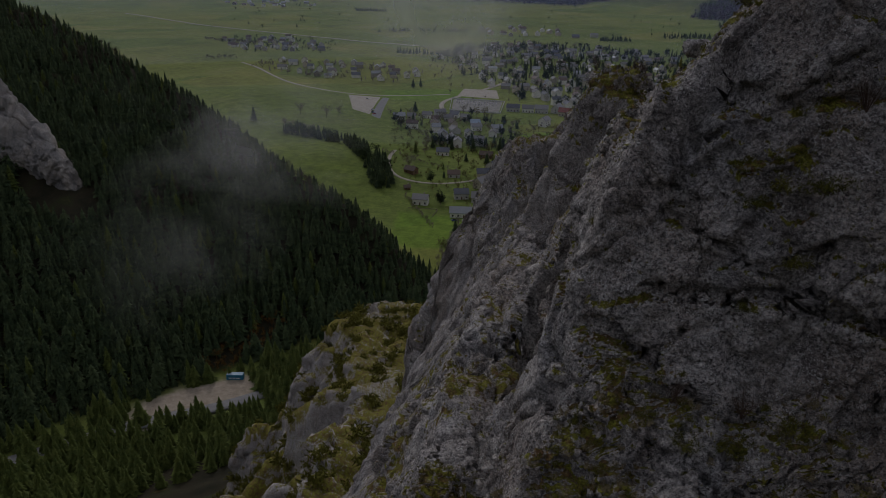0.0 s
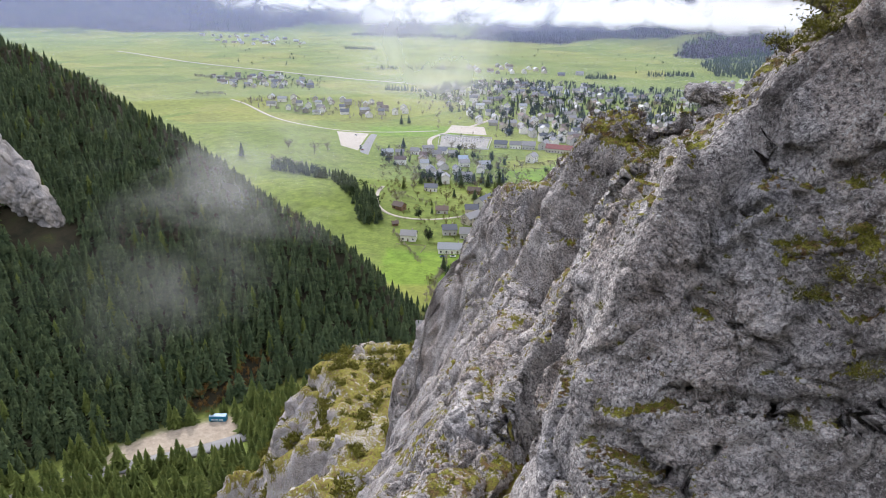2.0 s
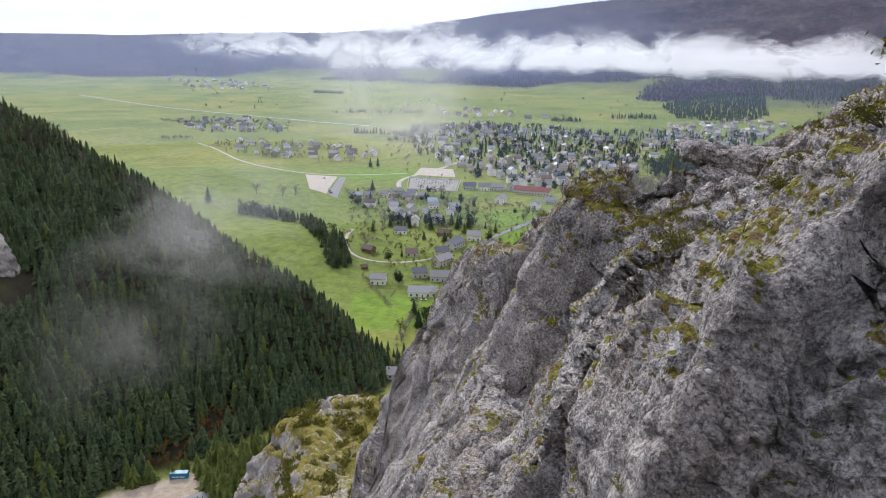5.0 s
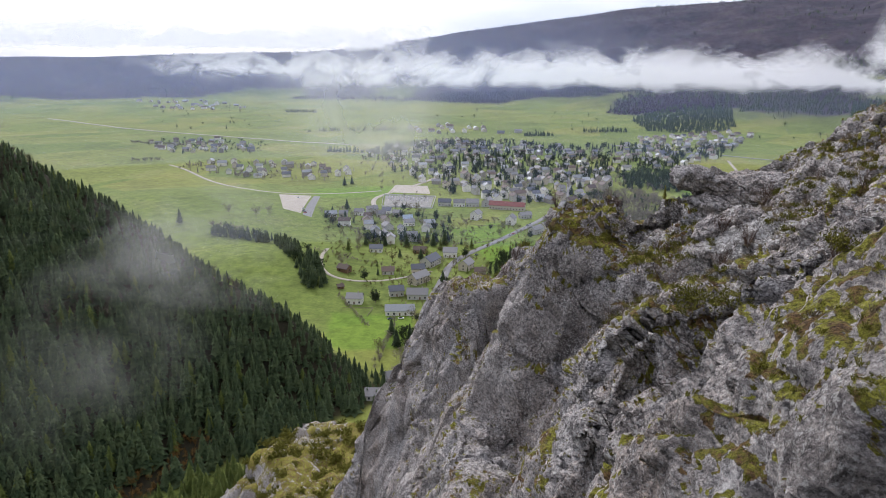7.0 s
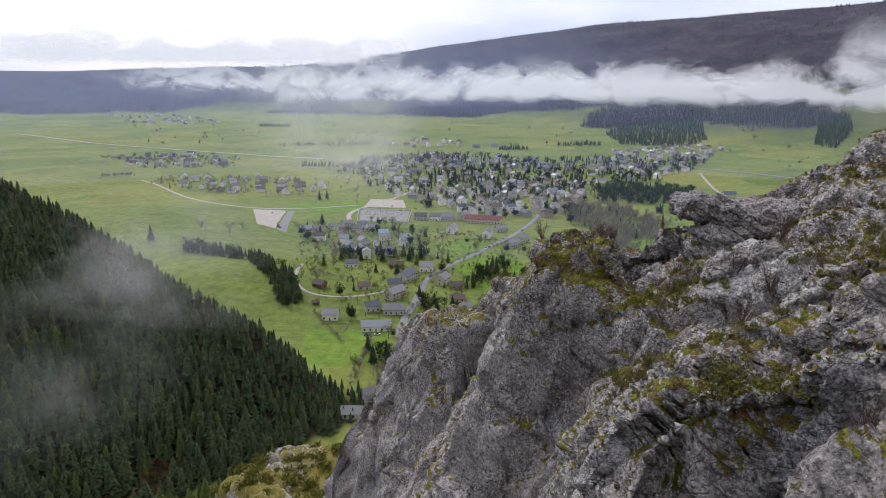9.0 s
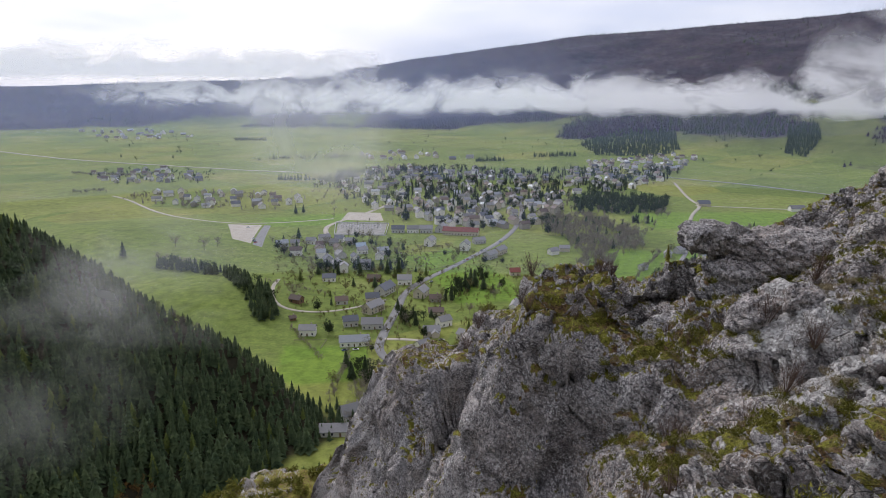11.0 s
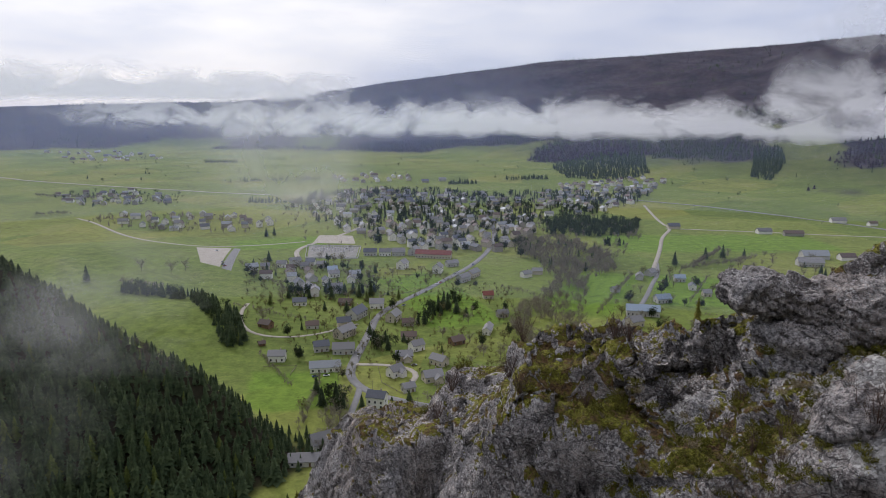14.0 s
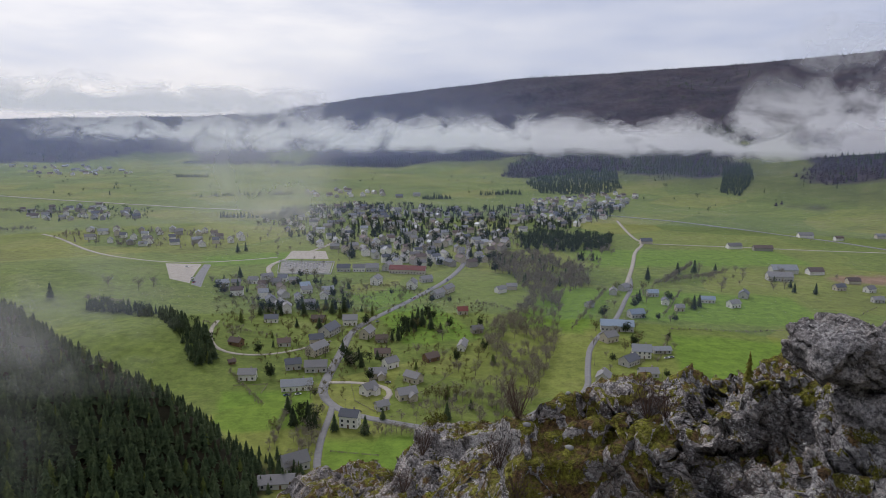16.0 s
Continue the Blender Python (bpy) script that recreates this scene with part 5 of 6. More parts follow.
# brown twigs shifted to purple: distance haze painted into the base colour
HAZED_BARE = foliage("far_bare_woods", (0.026, 0.023, 0.032), (0.048, 0.040, 0.050), (0.078, 0.062, 0.062), 0.01)
forest("far_bare_woods", "brown leafless woods on the far slopes, coloured purple for haze", (mx[~dark], my[~dark], mz[~dark]), [spruce_mesh(3, 4, s, 0.42) for s in (61, 62)], HAZED_BARE, r, 8, 13)


# ---------------------------------------------------------------- clouds and mist
def vapour(name, label, az0, az1, radius, z0, z1, density, scale, seed, soft=0.5, tint=(1.0, 0.99, 0.98), squash=2.2, ends=0.12, lean=0.0, low=0.26, high=0.48, fall=0.30, puff=False, torn=1.0):
    """A thin curved bank of vapour whose edges break up in wisps."""
    az = np.radians(np.linspace(az0, az1, 60))
    v = np.linspace(0, 1, 16)
    A, V = np.meshgrid(az, v)
    U = np.linspace(0, 1, 60)[None, :] + 0 * V
    R = radius * (1 + 0.02 * np.sin(5 * U + seed))
    Z = z0 + (z1 - z0) * V + lean * U
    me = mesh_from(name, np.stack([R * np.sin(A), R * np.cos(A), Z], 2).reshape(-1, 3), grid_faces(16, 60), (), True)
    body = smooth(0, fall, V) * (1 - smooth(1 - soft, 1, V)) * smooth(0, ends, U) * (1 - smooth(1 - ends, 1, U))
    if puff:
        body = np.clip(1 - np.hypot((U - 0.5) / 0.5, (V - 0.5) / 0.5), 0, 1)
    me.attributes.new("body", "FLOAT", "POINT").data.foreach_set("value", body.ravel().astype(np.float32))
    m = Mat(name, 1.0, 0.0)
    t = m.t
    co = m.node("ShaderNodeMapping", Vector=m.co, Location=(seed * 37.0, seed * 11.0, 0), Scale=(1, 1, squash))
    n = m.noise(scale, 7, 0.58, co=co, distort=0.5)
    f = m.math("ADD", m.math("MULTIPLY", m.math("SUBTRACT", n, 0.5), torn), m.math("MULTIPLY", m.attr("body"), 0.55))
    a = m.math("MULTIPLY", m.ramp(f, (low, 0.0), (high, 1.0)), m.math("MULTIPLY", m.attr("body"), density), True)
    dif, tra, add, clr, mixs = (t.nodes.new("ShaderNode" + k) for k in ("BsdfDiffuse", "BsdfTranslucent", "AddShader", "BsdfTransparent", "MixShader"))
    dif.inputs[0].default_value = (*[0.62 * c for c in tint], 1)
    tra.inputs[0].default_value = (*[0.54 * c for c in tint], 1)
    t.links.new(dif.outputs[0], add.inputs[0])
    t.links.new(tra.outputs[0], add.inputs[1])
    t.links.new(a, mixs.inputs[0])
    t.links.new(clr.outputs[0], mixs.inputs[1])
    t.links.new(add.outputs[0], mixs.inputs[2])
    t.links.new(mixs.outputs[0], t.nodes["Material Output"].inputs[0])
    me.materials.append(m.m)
    ob = tagged(new(name, me), label, "cloud", kind="stuff")
    ob.visible_shadow = False
    return ob


vapour("cloud_bank", "long white cloud bank lying along the mountainside", -30, 52, 2150, 62, 262, 0.95, 0.0060, 1, soft=0.75, ends=0.22, fall=0.30, low=0.17, high=0.52, torn=2.0, squash=1.7)
vapour("cloud_bank", "ragged white cloud climbing the mountainside", 10, 56, 2230, 80, 470, 1.0, 0.0042, 2, soft=0.85, ends=0.35, fall=0.30, low=0.20, high=0.62, torn=2.4, squash=1.5)
vapour("cloud_bank", "white plume of cloud torn upward from the bank", 18, 50, 2190, 180, 640, 0.75, 0.0048, 7, soft=0.95, ends=0.45, fall=0.35, low=0.24, high=0.70, torn=2.6, squash=1.2)
vapour("cloud_bank", "thin torn cloud along the mountainside", -38, 30, 2300, 90, 270, 0.9, 0.0085, 6, soft=0.8, ends=0.2, fall=0.35, low=0.18, high=0.46, torn=1.8, squash=1.8)
vapour("cloud_ceiling", "pale cloud ceiling resting on the far hills", -64, -4, 2750, 175, 420, 1.0, 0.006, 3, soft=0.75, ends=0.2, fall=0.25)
# see-through curved sheets, coloured blue to stand in for the air's distance haze
HAZE_TINT = (0.42, 0.54, 0.90)
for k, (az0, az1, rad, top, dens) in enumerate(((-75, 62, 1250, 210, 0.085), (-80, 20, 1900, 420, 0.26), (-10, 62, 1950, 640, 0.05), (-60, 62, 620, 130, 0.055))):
    vapour("haze", "thin blue-tinted sheet standing in for haze over the valley", az0, az1, rad, -14, top, dens, 0.7 / rad, 30 + k, soft=0.5, tint=HAZE_TINT, ends=0.05 if k == 0 else 0.3, low=-0.3, high=0.35, fall=0.35 if k == 1 else 0.05)
# torn mist in the gorge and a shower over the fields
vapour("mist", "torn grey mist drifting over the spruces", -47, -18, 330, 22, 140, 0.26, 0.020, 11, squash=1.6, low=0.10, high=0.75, puff=True, torn=2.4)
vapour("mist", "torn grey mist hanging in the gorge", -51, -29, 250, -2, 112, 0.10, 0.026, 12, squash=0.8, low=0.12, high=0.75, puff=True, torn=2.4)
vapour("mist", "thin shreds of mist over the forest", -54, -24, 290, -10, 110, 0.04, 0.018, 16, squash=1.0, low=0.15, high=0.9, puff=True, torn=3.0)
vapour("mist", "pale veil of drizzle over the fields", -28, -4, 820, -10, 300, 0.36, 0.006, 13, soft=0.5, ends=0.48, fall=0.3, squash=0.6, low=0.10, high=0.60)

# ---------------------------------------------------------------- the layered block on the crest
def boulder(name, label, x, y, z, sx, sy, sz, turn, seed, dip=(0.35, -0.15, 1.0), slope=-0.16, rows=90, cols=150):
    th = np.linspace(0.0002, math.pi - 0.0002, rows)[:, None]
    ph = np.linspace(0, 2 * math.pi, cols)[None, :]
    P = np.stack([np.sin(th) * np.cos(ph), np.sin(th) * np.sin(ph), np.cos(th) + 0 * ph], 2)
    P = np.sign(P) * np.abs(P) ** (0.78, 0.7, 0.62)
    d = np.asarray(dip) / np.linalg.norm(dip)
    P = P * (sx, sy, sz)
    bed = (P @ d) / 0.22 + 0.6 * fbm(P.reshape(-1, 3) * 0.9, 3, seed).reshape(P.shape[:2])
    notch = np.abs((bed % 1.0) - 0.5) * 2
    grow = 1 - 0.13 * smooth(0.72, 1.0, notch) + 0.10 * (_hash(np.floor(bed), 0 * bed, 0 * bed, seed) - 0.5)
    P = P * np.stack([grow, grow, 1 + 0 * grow], 2)
    P = weathered(P, 0.7, seed)
    P[:, -1] = P[:, 0]
    P[..., 2] += slope * P[..., 0] + 0.10 * P[..., 0] * (P[..., 0] < 0)
    c, s = math.cos(radians(turn)), math.sin(radians(turn))
    Q = np.stack([P[..., 0] * c - P[..., 1] * s + x, P[..., 0] * s + P[..., 1] * c + y, P[..., 2] + z], 2)
    me = mesh_from(name, Q.reshape(-1, 3), grid_faces(rows, cols)[:, ::-1], [ROCK], True)
    moss, _ = moss_of(Q, seed, 1.2, -0.35)
    me.attributes.new("moss", "FLOAT", "POINT").data.foreach_set("value", moss * 0.5)
    return tagged(new(name, me), label, "boulder")


boulder("boulder", "dark layered limestone block overhanging the crest", 6.85, 2.2, 167.33, 1.12, 0.8, 0.40, 8, 71, slope=-0.22)
boulder("boulder", "broad dark limestone block under the overhang", 7.5, 1.9, 166.5, 1.15, 0.8, 0.5, 4, 75)
boulder("boulder", "pale cracked limestone block lying in the gravel", 6.5, -1.5, 166.55, 0.55, 0.42, 0.34, 25, 81, slope=0.1, rows=46, cols=70)
boulder("boulder", "pale split limestone block lying in the gravel", 7.25, -1.9, 166.95, 0.42, 0.36, 0.30, -15, 82, slope=-0.1, rows=46, cols=70)
boulder("boulder", "low cracked limestone slab on the crest", 9.0, 1.9, 167.05, 1.6, 1.1, 0.55, -12, 72)

# ---------------------------------------------------------------- the pale cliff in the forest
def scar():
    u, v = np.meshgrid(np.linspace(-1, 1, 110), np.linspace(-1, 1, 110))
    centre = np.array((-288.0, 258.0, 66.0))
    along, up = np.array((0.62, 0.10, -0.62)), np.array((-0.22, 0.22, 0.95))
    w = 36 * (1 - 0.25 * v)
    P = centre + along * (u * w)[..., None] * 1.25 + up * (v * 21 * (1 - 0.35 * u))[..., None]
    bulge = 13 * (1 - u ** 2) * (1 - v ** 2)
    P = P + np.array((0.70, -0.66, 0.25)) * (bulge - 4)[..., None]
    P = weathered(P, 14.0, 301, (0.3, 0.3, 0.9))
    me = mesh_from("pale_cliff", P.reshape(-1, 3), grid_faces(*u.shape), [PALE_ROCK], True)
    tagged(new("pale_cliff", me), "pale limestone cliff bared in the spruce forest", "cliff", kind="structure")


PM = Mat("pale_limestone", 0.95, 0.2)
PM.color(PM.mix(PM.ramp(PM.noise(0.12, 6, 0.65, squash=(1, 1, 0.35)), (0.40, 0.0), (0.62, 1.0)), PM.ramp(PM.noise(0.5, 7, 0.7), (0.3, (0.20, 0.19, 0.185)), (0.7, (0.38, 0.36, 0.34))), PM.ramp(PM.noise(0.3, 6, 0.7), (0.3, (0.42, 0.36, 0.31)), (0.7, (0.62, 0.57, 0.51)))))
PM.bump(PM.noise(0.6, 8, 0.75), 1.0, 1.0)
PALE_ROCK = PM.m
scar()


# ---------------------------------------------------------------- plants on the rock
def shrub_needles(seed, n=520, leaf=0.045):
    """A low juniper one metre across: sprays of small leaves on short stems."""
    rg = np.random.default_rng(seed)
    stems, leaves = [], []
    for _ in range(26):
        a, l = rg.uniform(0, 6.28), rg.uniform(0.25, 0.52)
        tip = np.array((math.cos(a) * l, math.sin(a) * l, rg.uniform(0.12, 0.42) * (1.2 - l)))
        stems.append(stick((tip[0] * 0.1, tip[1] * 0.1, -0.05), tip, 0.010, 0.003))
        for _ in range(n // 26):
            c = tip * rg.uniform(0.45, 1.1) + rg.normal(0, 0.055, 3)
            d = rg.normal(0, 1, 3) + (0, 0, 0.8)
            d /= np.linalg.norm(d)
            s = np.cross(d, rg.normal(0, 1, 3))
            s /= np.linalg.norm(s)
            leaves.append((np.array([c - s * leaf * 0.35, c + s * leaf * 0.35, c + d * leaf * 1.8]), np.array([(0, 1, 2)])))
    return joined(*stems), joined(*leaves)


def twiggy(seed, stems=16, twigs=9):
    rg = np.random.default_rng(seed)
    out = []
    for _ in range(stems):
        a, l = rg.uniform(0, 6.28), rg.uniform(0.15, 0.5)
        tip = np.array((math.cos(a) * l, math.sin(a) * l, rg.uniform(0.5, 1.0)))
        out.append(stick((0, 0, -0.1), tip, 0.012, 0.004))
        for _ in range(twigs):
            s = tip * rg.uniform(0.35, 1.0)
            out.append(stick(s, s + rg.normal(0, 0.13, 3) + (0, 0, 0.10), 0.005, 0.002))
    return joined(*out)


def tuft(seed, blades=16):
    rg = np.random.default_rng(seed)
    out = []
    for _ in range(blades):
        a, l = rg.uniform(0, 6.28), rg.uniform(0.5, 1.0)
        b = rg.normal(0, 0.12, 3) * (1, 1, 0)
        o = np.array((math.cos(a), math.sin(a), 0)) * rg.uniform(0.15, 0.65) * l
        w = np.array((-math.sin(a), math.cos(a), 0)) * 0.035
        out.append((np.array([b - w, b + w, b + o * 0.45 + (0, 0, 0.6 * l), b + o + (0, 0, 0.72 * l)]), np.array([(0, 1, 2), (1, 3, 2)])))
    return joined(*out)


JUNIPER = foliage("juniper_sprays", (0.060, 0.068, 0.014), (0.115, 0.118, 0.020), (0.20, 0.18, 0.030), 1.5)
HEATH = foliage("dry_heath", (0.16, 0.12, 0.06), (0.26, 0.21, 0.12), (0.36, 0.31, 0.20), 1.2)
MOSSY = foliage("moss_tufts", (0.10, 0.10, 0.018), (0.17, 0.17, 0.025), (0.26, 0.24, 0.045), 1.0)
TWIG = foliage("shrub_twigs", (0.075, 0.045, 0.035), (0.12, 0.075, 0.055), (0.17, 0.12, 0.09), 1.0)

RP, RN = RIDGE.reshape(-1, 3), RIDGE_N.reshape(-1, 3)
VRNG = np.random.default_rng(9)


def rock_at(x, y):
    """The surface point over (x, y), the highest one."""
    d = (RP[:, 0] - x) ** 2 + (RP[:, 1] - y) ** 2
    near = np.argsort(d)[:14]
    return RP[near[np.argmax(RP[near, 2])]]


def turf(name, label, mask, count, templates, mat, lo, hi):
    i = np.flatnonzero(mask)
    i = VRNG.choice(i, min(count, len(i)), replace=False)
    pieces = []
    for k, (v, f) in enumerate(templates):
        j = i[k::len(templates)]
        h = VRNG.uniform(lo, hi, len(j))
        pieces.append(scatter(v, f, RP[j] - (0, 0, 0.01), VRNG.uniform(0, 6.28, len(j)), h))
    v, f = joined(*pieces)
    tagged(new(name, mesh_from(name, v, f, [mat])), label, "plants", kind="stuff")


TUFTS = [tuft(s) for s in (1, 2, 3)]
patch = fbm(RP * 0.9, 3, 55)
damp = RIDGE_MOSS + 0.25 * patch
seen = (RP[:, 1] > -27) & (RP[:, 2] > 150)
turf("moss_tufts", "yellow-green moss and short grass in the rock's cracks", (damp > 0.50) & seen & (patch > -0.1), 5200, TUFTS, MOSSY, 0.05, 0.13)
turf("dry_grass", "dry straw-coloured grass tufts on the rock", (damp > 0.42) & seen & (patch < 0.25), 3600, TUFTS, HEATH, 0.06, 0.16)
turf("moss_specks", "small moss cushions on the steep rock faces", (patch > 0.55) & seen, 900, TUFTS, MOSSY, 0.04, 0.10)

sprig = [joined(*shrub_needles(s, 140, 0.085)) for s in (111, 112)]
brush = [twiggy(s, 9, 6) for s in (113, 114)]
shelf = (RP[:, 1] > -7) & (RP[:, 1] < 1.5) & (RP[:, 0] > 3.0) & (RN[:, 2] > 0.35)
turf("heath", "low olive heath filling the hollows of the crest", shelf & (damp > 0.36), 700, sprig, JUNIPER, 0.16, 0.42)
turf("heath_litter", "brown heath litter on the crest", shelf & (damp > 0.26), 420, sprig, HEATH, 0.12, 0.34)
turf("heath_brush", "reddish leafless brush on the crest", shelf & (damp > 0.35), 110, brush, TWIG, 0.25, 0.5)
turf("ledge_heath", "dry heath and moss on the ledge below the buttress", (RP[:, 1] < -18.6) & (damp > 0.25), 420, sprig, HEATH, 0.14, 0.36)
turf("ledge_moss", "green cushions on the ledge below the buttress", (RP[:, 1] < -18.4) & (damp > 0.30), 300, sprig, JUNIPER, 0.12, 0.34)
turf("buttress_moss", "green moss cushions clinging to the buttress", (RIDGE_MOSS > 0.55) & (RP[:, 1] < -15.4) & (RP[:, 2] > 163.4), 260, sprig, JUNIPER, 0.10, 0.26)
JUN = [tagged(new("juniper"), "low yellow-green juniper spread on the rock", "shrub", "junipers on the rock") for _ in range(2)]
for k, ob in enumerate(JUN):
    st, lv = shrub_needles(81 + k)
    tagged(part("stem", mesh_from("stem", *st, [BARK]), ob), kind="stuff")
    tagged(part("sprays", mesh_from("sprays", *lv, [JUNIPER]), ob), kind="stuff")
DRY = [tagged(new("bare_shrub"), "leafless reddish-brown shrub rooted in a cleft", "shrub", "bare shrubs on the rock") for _ in range(2)]
for k, ob in enumerate(DRY):
    tagged(part("brush", mesh_from("brush", *twiggy(91 + k), [TWIG]), ob), kind="stuff")


def plant(proto, x, y, size, tall=1.0, dz=0.0):
    p = rock_at(x, y)
    m = pose(p[0], p[1], p[2] + dz, 0, 0, VRNG.uniform(0, 360)) @ Matrix.Diagonal((size, size, size * tall, 1))
    if proto.get("set"):
        made = {}
        for o in (proto, *proto.children_recursive):
            made[o] = o.copy()
            scene.collection.objects.link(made[o])
            made[o].parent = made.get(o.parent)
        proto = made[proto]
    proto["set"] = 1
    proto.matrix_basis = m
    return proto


for k, (x, y, size) in enumerate(((4.1, -9.2, 0.8), (4.5, -9.5, 1.0), (4.7, -9.9, 0.8), (6.3, -14.2, 1.2), (6.0, -15.0, 1.0), (6.6, -13.4, 1.0), (5.7, -14.8, 1.0), (6.4, -15.2, 1.1), (6.9, -14.4, 1.2), (7.3, -16.6, 0.9), (7.2, -17.6, 1.0), (5.9, -16.0, 0.7), (6.1, -17.4, 0.7), (6.6, -17.5, 0.9), (6.9, -17.8, 0.8), (6.2, -17.9, 0.5), (2.0, 1.2, 0.5), (5.0, -1.0, 0.7), (5.6, -0.6, 0.6), (4.4, -5.5, 0.6), (3.6, -4.0, 0.5), (5.3, -12.6, 0.7), (2.9, -15.9, 0.35), (6.2, -19.3, 0.8), (5.2, -19.6, 0.7), (7.4, -19.0, 0.8), (4.4, -19.2, 0.5), (-0.6, 9.8, 0.7), (0.6, 10.2, 0.8))):
    plant(JUN[k % 2], x, y, size, 0.9, -0.03)
for k, (x, y, size) in enumerate(((4.3, -3.2, 0.7), (3.7, 2.1, 0.6), (4.1, 2.2, 0.5), (2.0, 2.6, 0.7), (1.6, 2.4, 0.6), (4.6, -2.8, 0.5), (1.8, 1.1, 0.5), (5.9, -4.4, 0.7), (6.4, -1.8, 0.8), (5.3, -10.8, 0.6), (5.6, -11.6, 0.6), (6.9, -3.4, 0.7), (3.4, -6.8, 0.5), (0.4, 9.0, 0.8), (-0.2, 8.2, 0.7), (4.9, -18.9, 0.6), (6.4, -18.8, 0.7), (7.6, -17.4, 0.7), (3.0, 0.6, 0.4), (7.8, -0.8, 0.8))):
    plant(DRY[k % 2], x, y, size, 0.9)
for ob in scene.objects:
    if "set" in ob:
        del ob["set"]

# stones lying on the crest
STONE = bmesh.new()
bmesh.ops.create_icosphere(STONE, subdivisions=1, radius=1.0)
for v in STONE.verts:
    v.co *= 1 + 0.28 * (random.random() - 0.5)
sv = np.array([v.co[:] for v in STONE.verts])
sf = np.array([[v.index for v in f.verts] for f in STONE.faces])
STONE.free()
i = np.flatnonzero((RN[:, 2] > 0.55) & seen & (fbm(RP * 1.1, 3, 57) > 0.15))
i = VRNG.choice(i, min(1100, len(i)), replace=False)
v, f = scatter(sv * (1, 0.8, 0.6), sf, RP[i], VRNG.uniform(0, 6.28, len(i)), VRNG.uniform(0.012, 0.05, len(i)) * VRNG.uniform(0.6, 1.6, len(i)))
tagged(new("loose_stones", mesh_from("loose_stones", v, f, [plain("pale_stone", (0.34, 0.33, 0.31), 0.9, 0.3, 6.0)])), "pale loose stones strewn over the crest", "stones", kind="stuff")

# scrub on the lower crag
SP = SPUR.reshape(-1, 3)
i = np.flatnonzero((SPUR_MOSS > 0.40) & (SP[:, 1] > 0))
i = VRNG.choice(i, min(1500, len(i)), replace=False)
sn = [joined(*shrub_needles(s, 140, 0.13)) for s in (101, 102)]
pieces = [scatter(vv, ff, SP[i[k::2]], VRNG.uniform(0, 6.28, len(i[k::2])), VRNG.uniform(1.2, 3.6, len(i[k::2]))) for k, (vv, ff) in enumerate(sn)]
v, f = joined(*pieces)
tagged(new("crag_scrub", mesh_from("crag_scrub", v, f, [JUNIPER])), "olive juniper scrub on the lower crag", "shrubs", kind="stuff")

# ---------------------------------------------------------------- small things in the valley
CAR_PAINT = [plain("car_white", (0.75, 0.75, 0.75), 0.3, 0.05, spec=0.6), plain("car_grey", (0.25, 0.26, 0.28), 0.3, 0.05, spec=0.6), plain("car_red", (0.35, 0.04, 0.03), 0.3, 0.05, spec=0.6), plain("car_blue", (0.05, 0.09, 0.22), 0.3, 0.05, spec=0.6)]
RUBBER = plain("tyre_rubber", (0.03, 0.03, 0.03), 0.9, 0.1)
STONE_G = plain("grave_stone", (0.36, 0.35, 0.34), 0.7, 0.35, 1.5, per_object=True)
POLE = plain("pole_wood", (0.20, 0.17, 0.14), 0.9, 0.2)
BLUE = plain("banner_blue", (0.03, 0.20, 0.33), 0.5, 0.12, 0.6)
WHITE = plain("banner_white", (0.78, 0.78, 0.78), 0.5, 0.05)


def car_meshes(paint):
    bm = bmesh.new()
    box(bm, -2.1, 2.1, -0.85, 0.85, 0.30, 0.85, bevel=0.12)
    body = bpy.data.meshes.new("body")
    bm.to_mesh(body)
    bm.free()
    body.materials.append(paint)
    bm = bmesh.new()
    box(bm, -1.3, 1.0, -0.74, 0.74, 0.85, 1.42)
    for v in bm.verts:
        if v.co.z > 1.0:
            v.co.x *= 0.72
            v.co.y *= 0.88
    cabin = bpy.data.meshes.new("cabin")
    bm.to_mesh(cabin)
    bm.free()
    cabin.materials.append(GLASS)
    bm = bmesh.new()
    bmesh.ops.create_cone(bm, segments=12, radius1=0.32, radius2=0.32, depth=0.2, cap_ends=True)
    wheel = bpy.data.meshes.new("wheel")
    bm.to_mesh(wheel)
    bm.free()
    wheel.materials.append(RUBBER)
    return body, cabin, wheel


CARS = [car_meshes(p) for p in CAR_PAINT]
CAR_WORD = ["white", "grey", "red", "blue"]


def car(x, y, turn, k, lift=0.2):
    ob = tagged(new("car"), f"small {CAR_WORD[k]} car standing on the roadway", "car", "cars of the village")
    ob.matrix_basis = pose(x, y, ground_z(x, y) + lift, 0, 0, turn)
    body, cabin, wheel = CARS[k]
    part("body", body, ob)
    part("cabin", cabin, ob)
    for sx in (-1.3, 1.3):
        for sy in (-0.8, 0.8):
            part("wheel", wheel, ob, at=pose(sx, sy, 0.32, 90))


for row in ((-79, 447, 88, 0), (-90, 429, 20, 1), (-94, 408, 15, 0), (-101, 406, 15, 3), (-60, 575, 60, 1), (-34, 655, 60, 0), (-31, 660, 65, 2), (-18, 700, 70, 1), (-15, 706, 70, 0), (2, 745, 70, 3), (-38, 430, 5, 1), (-30, 418, 80, 0), (168, 486, 10, 0), (172, 488, 10, 1), (120, 425, 70, 0), (-270, 700, 60, 0), (-266, 690, 60, 1), (-262, 684, 60, 2), (-300, 764, 10, 0), (150, 425, 85, 1)):
    car(*row)

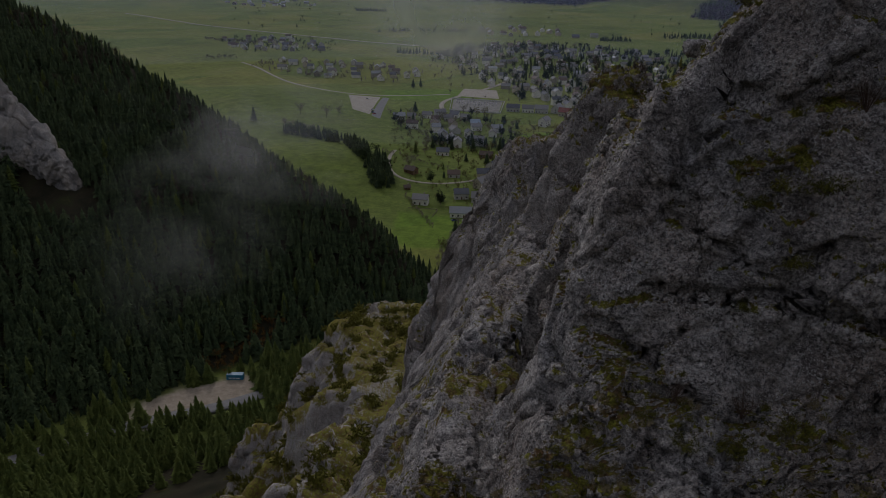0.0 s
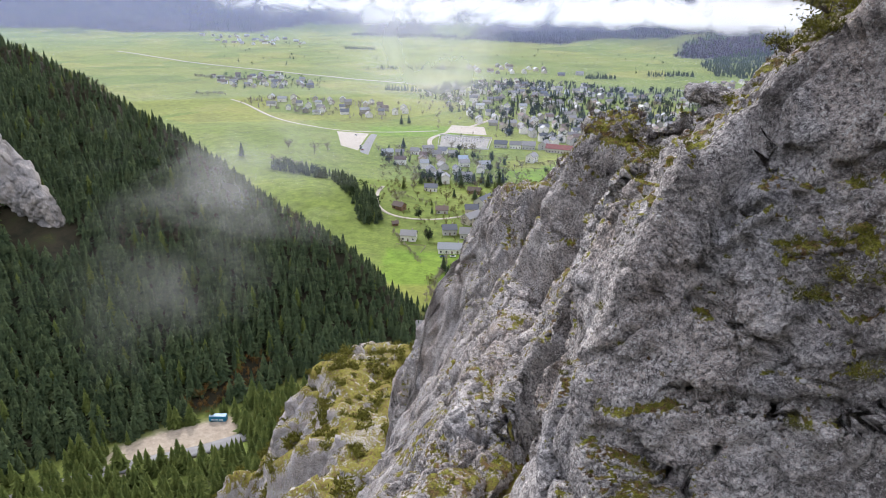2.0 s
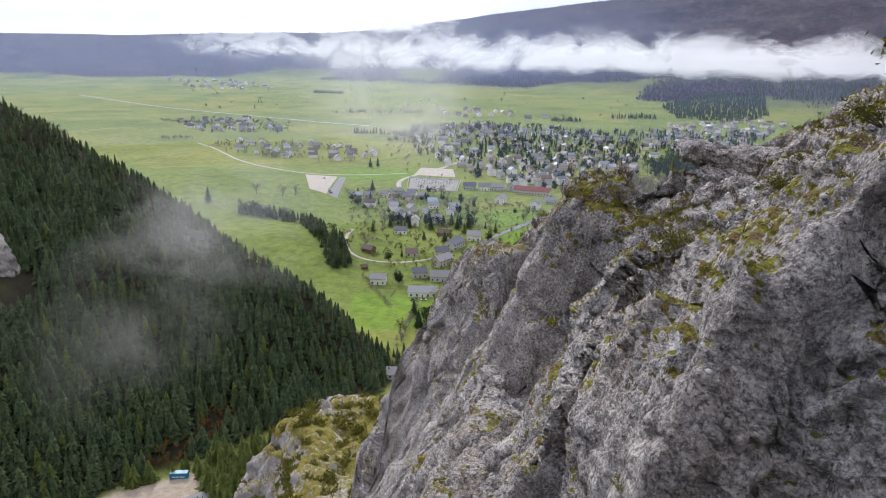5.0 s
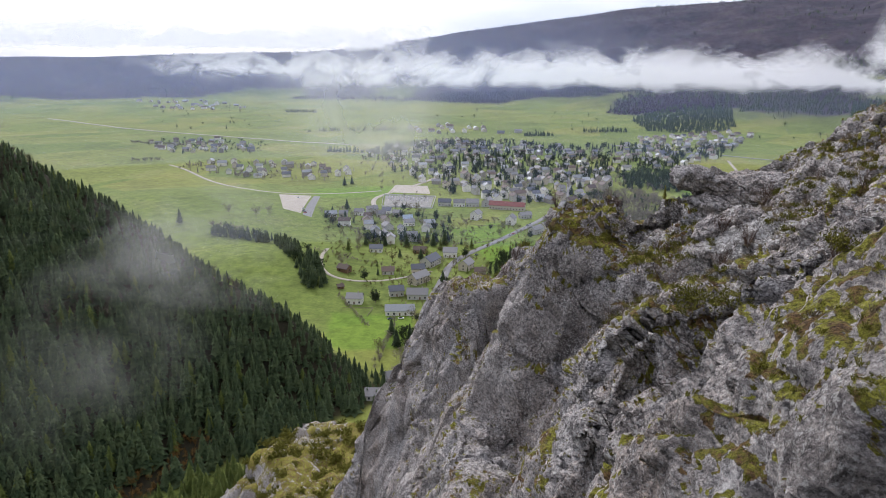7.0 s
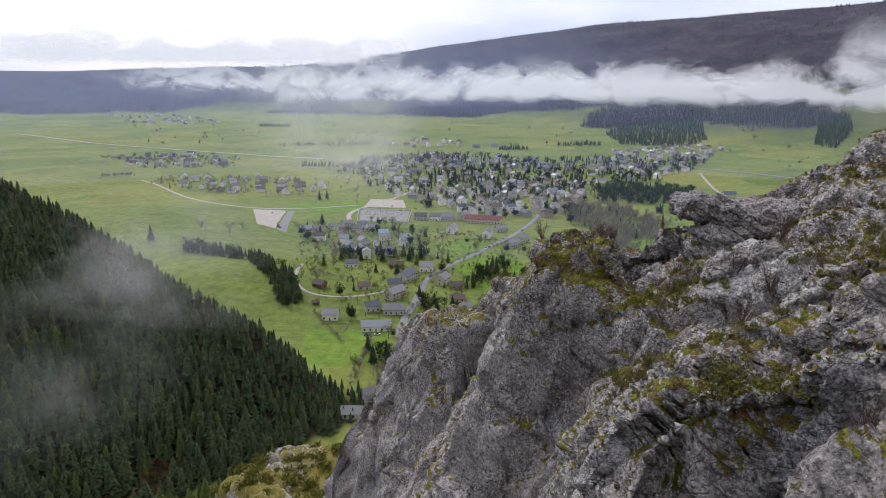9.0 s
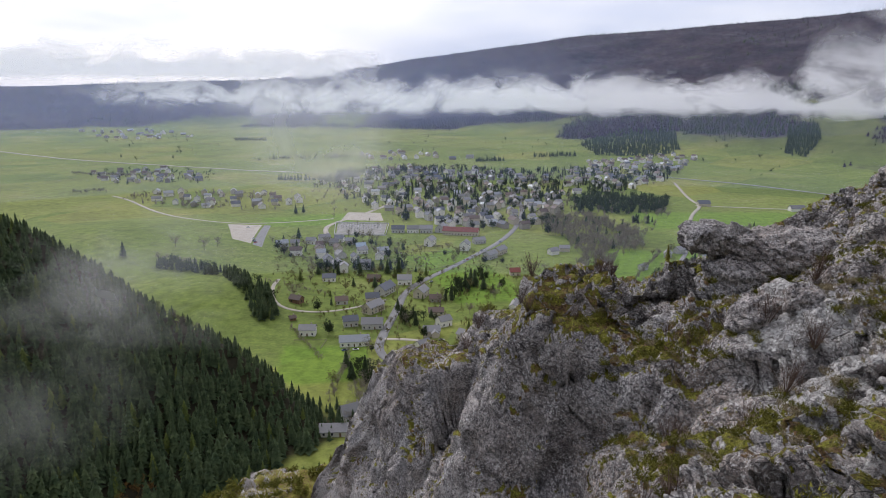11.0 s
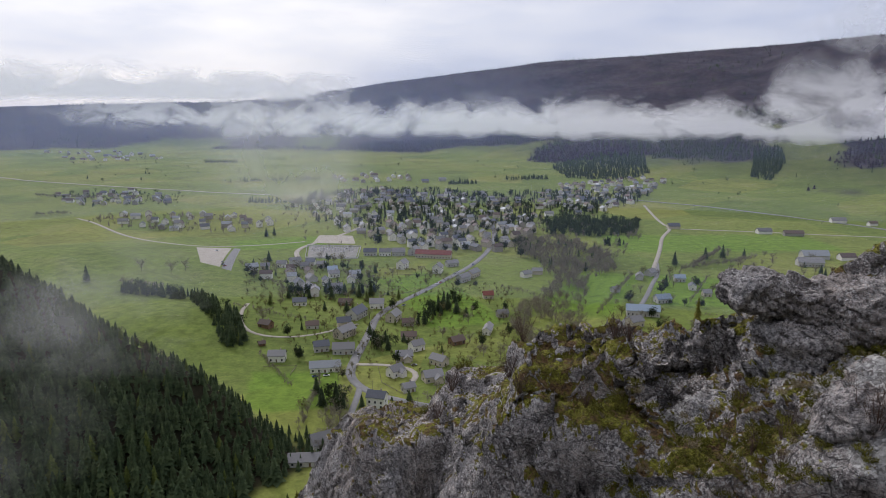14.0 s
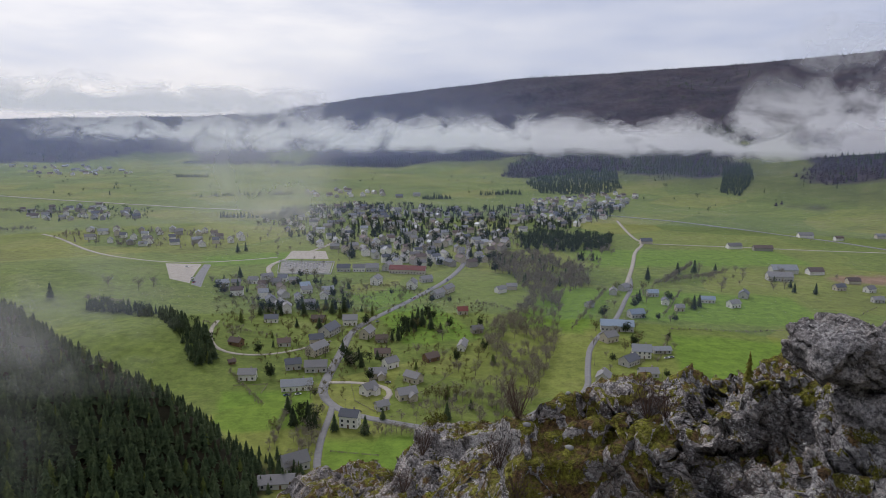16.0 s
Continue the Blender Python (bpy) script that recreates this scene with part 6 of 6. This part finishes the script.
# cemetery: rows of graves inside a low wall
GRAVE = box_mesh("gravestone", STONE_G, -0.5, 0.5, -1.0, 1.0, -0.1, 0.45, bevel=0.06)
first = None
cr = random.Random(3)
for i in range(15):
    for j in range(9):
        if cr.random() < 0.12:
            continue
        y = 806 + j * 3.9
        x = -196 + i * 3.6 - (y - 800) * 0.17
        ob = tagged(new("grave", GRAVE), "grey stone grave in the village cemetery", "grave", "graves of the cemetery")
        ob.matrix_basis = pose(x, y, ground_z(x, y) + 0.2, 0, 0, cr.uniform(-4, 4)) @ Matrix.Diagonal((1.3, 1.2, cr.uniform(0.8, 2.2), 1))
for a, b in (((-194, 760), (-212, 843)), ((-212, 843), (-142, 843)), ((-142, 843), (-134, 768)), ((-134, 768), (-194, 760))):
    n = 12
    t = np.linspace(0, 1, n)
    cx, cy = a[0] + (b[0] - a[0]) * t, a[1] + (b[1] - a[1]) * t
    nx, ny = np.array((b[1] - a[1], a[0] - b[0])) / math.hypot(b[0] - a[0], b[1] - a[1]) * 0.25
    gz = land(cx, cy)
    ring = [np.stack([cx + k * nx, cy + k * ny, gz + up], 1) for k, up in ((-1, -0.6), (-1, 1.5), (1, 1.5), (1, -0.6))]
    tagged(new("cemetery_wall", mesh_from("cemetery_wall", np.stack(ring, 1).reshape(-1, 3), grid_faces(n, 4), [WALLS[2]])), "low grey cemetery wall", "wall", kind="structure")


def pole(x, y, h):
    ob = tagged(new("utility_pole"), "weathered wooden utility pole", "pole", "poles along the roads")
    ob.matrix_basis = pose(x, y, ground_z(x, y), 0, 0, 30)
    part("mast", mesh_from("mast", *trunk_mesh(h, 0.16, 6, -0.5), [POLE]), ob)
    part("crossbar", box_mesh("crossbar", POLE, -0.9, 0.9, -0.06, 0.06, h - 0.9, h - 0.7), ob)


for x, y in ((-72, 450), (-72, 500), (-66, 560), (-50, 600), (-28, 652), (-60, 384), (-30, 360), (4, 352), (110, 470), (124, 530), (164, 590), (192, 660), (150, 440), (208, 430)):
    pole(x, y, 8)


def fence(a, b, group="garden fences"):
    d = math.hypot(b[0] - a[0], b[1] - a[1])
    n = max(2, int(d / 4))
    ob = tagged(new("fence"), "low brown wooden garden fence", "fence", group)
    ob.matrix_basis = pose(a[0], a[1], ground_z((a[0] + b[0]) / 2, (a[1] + b[1]) / 2), 0, 0, math.degrees(math.atan2(b[1] - a[1], b[0] - a[0])))
    rail = box_mesh("rail", POLE, 0, d, -0.04, 0.04, -0.08, 0.08)
    post = box_mesh("post", POLE, -0.08, 0.08, -0.08, 0.08, -0.6, 1.25)
    for z in (0.5, 1.0):
        part("rail", rail, ob, at=pose(0, 0, z))
    for i in range(n + 1):
        part("post", post, ob, at=pose(d * i / n, 0, 0))


for a, b in (((-140, 421), (-118, 424)), ((-118, 424), (-118, 408)), ((-62, 425), (-56, 398)), ((-56, 398), (-40, 380)), ((-70, 610), (-40, 640)), ((-86, 600), (-70, 640)), ((-74, 690), (-44, 690)), ((-10, 420), (6, 450)), ((130, 436), (160, 438)), ((146, 410), (150, 430)), ((-60, 330), (-34, 326))):
    fence(a, b)

# the blue trailer beside the gravel lot
TRAILER_ROOF = plain("faded_roof", (0.30, 0.42, 0.52), 0.5, 0.2, 1.0)
tr = tagged(new("trailer"), "blue box trailer with white lettering beside the gravel lot", "trailer")
tr.matrix_basis = pose(-146, 189, ground_z(-146, 189) + 0.1, 0, 0, 14)
part("body", box_mesh("body", BLUE, -3.6, 3.6, -1.2, 1.2, 0.6, 3.0, bevel=0.08), tr)
part("roof", box_mesh("roof", TRAILER_ROOF, -3.5, 3.5, -1.15, 1.15, 3.0, 3.15), tr, "faded pale blue roof")
for x0, x1 in ((-2.6, -1.2), (-0.9, 0.2), (0.6, 2.4)):
    part("lettering", box_mesh("lettering", WHITE, x0, x1, -1.225, -1.205, 1.2, 1.7), tr, "white bar of lettering")
for sx in (-2.2, 2.2):
    part("wheel", CARS[0][2], tr, at=pose(sx, -0.9, 0.5, 90) @ Matrix.Diagonal((1.6, 1.6, 1.6, 1)))
    part("wheel", CARS[0][2], tr, at=pose(sx, 0.9, 0.5, 90) @ Matrix.Diagonal((1.6, 1.6, 1.6, 1)))

# two stunted pines and a dead stem behind the crest
for x, y, h in ((5.75, 3.6, 0.62), (6.0, 3.7, 0.74)):
    p = rock_at(x, y)
    ob = tagged(new("stunted_pine"), "stunted dark pine clinging behind the crest", "tree", "pines on the crest")
    ob.matrix_basis = pose(p[0], p[1], p[2] - 0.1, 0, 0, 40 * x) @ Matrix.Diagonal((h * 0.9, h * 0.9, h, 1))
    part("trunk", mesh_from("trunk", *TRUNK_T, [BARK]), ob)
    part("crown", mesh_from("crown", *spruce_mesh(9, 6, int(100 * x), 0.20), [JUNIPER]), ob)
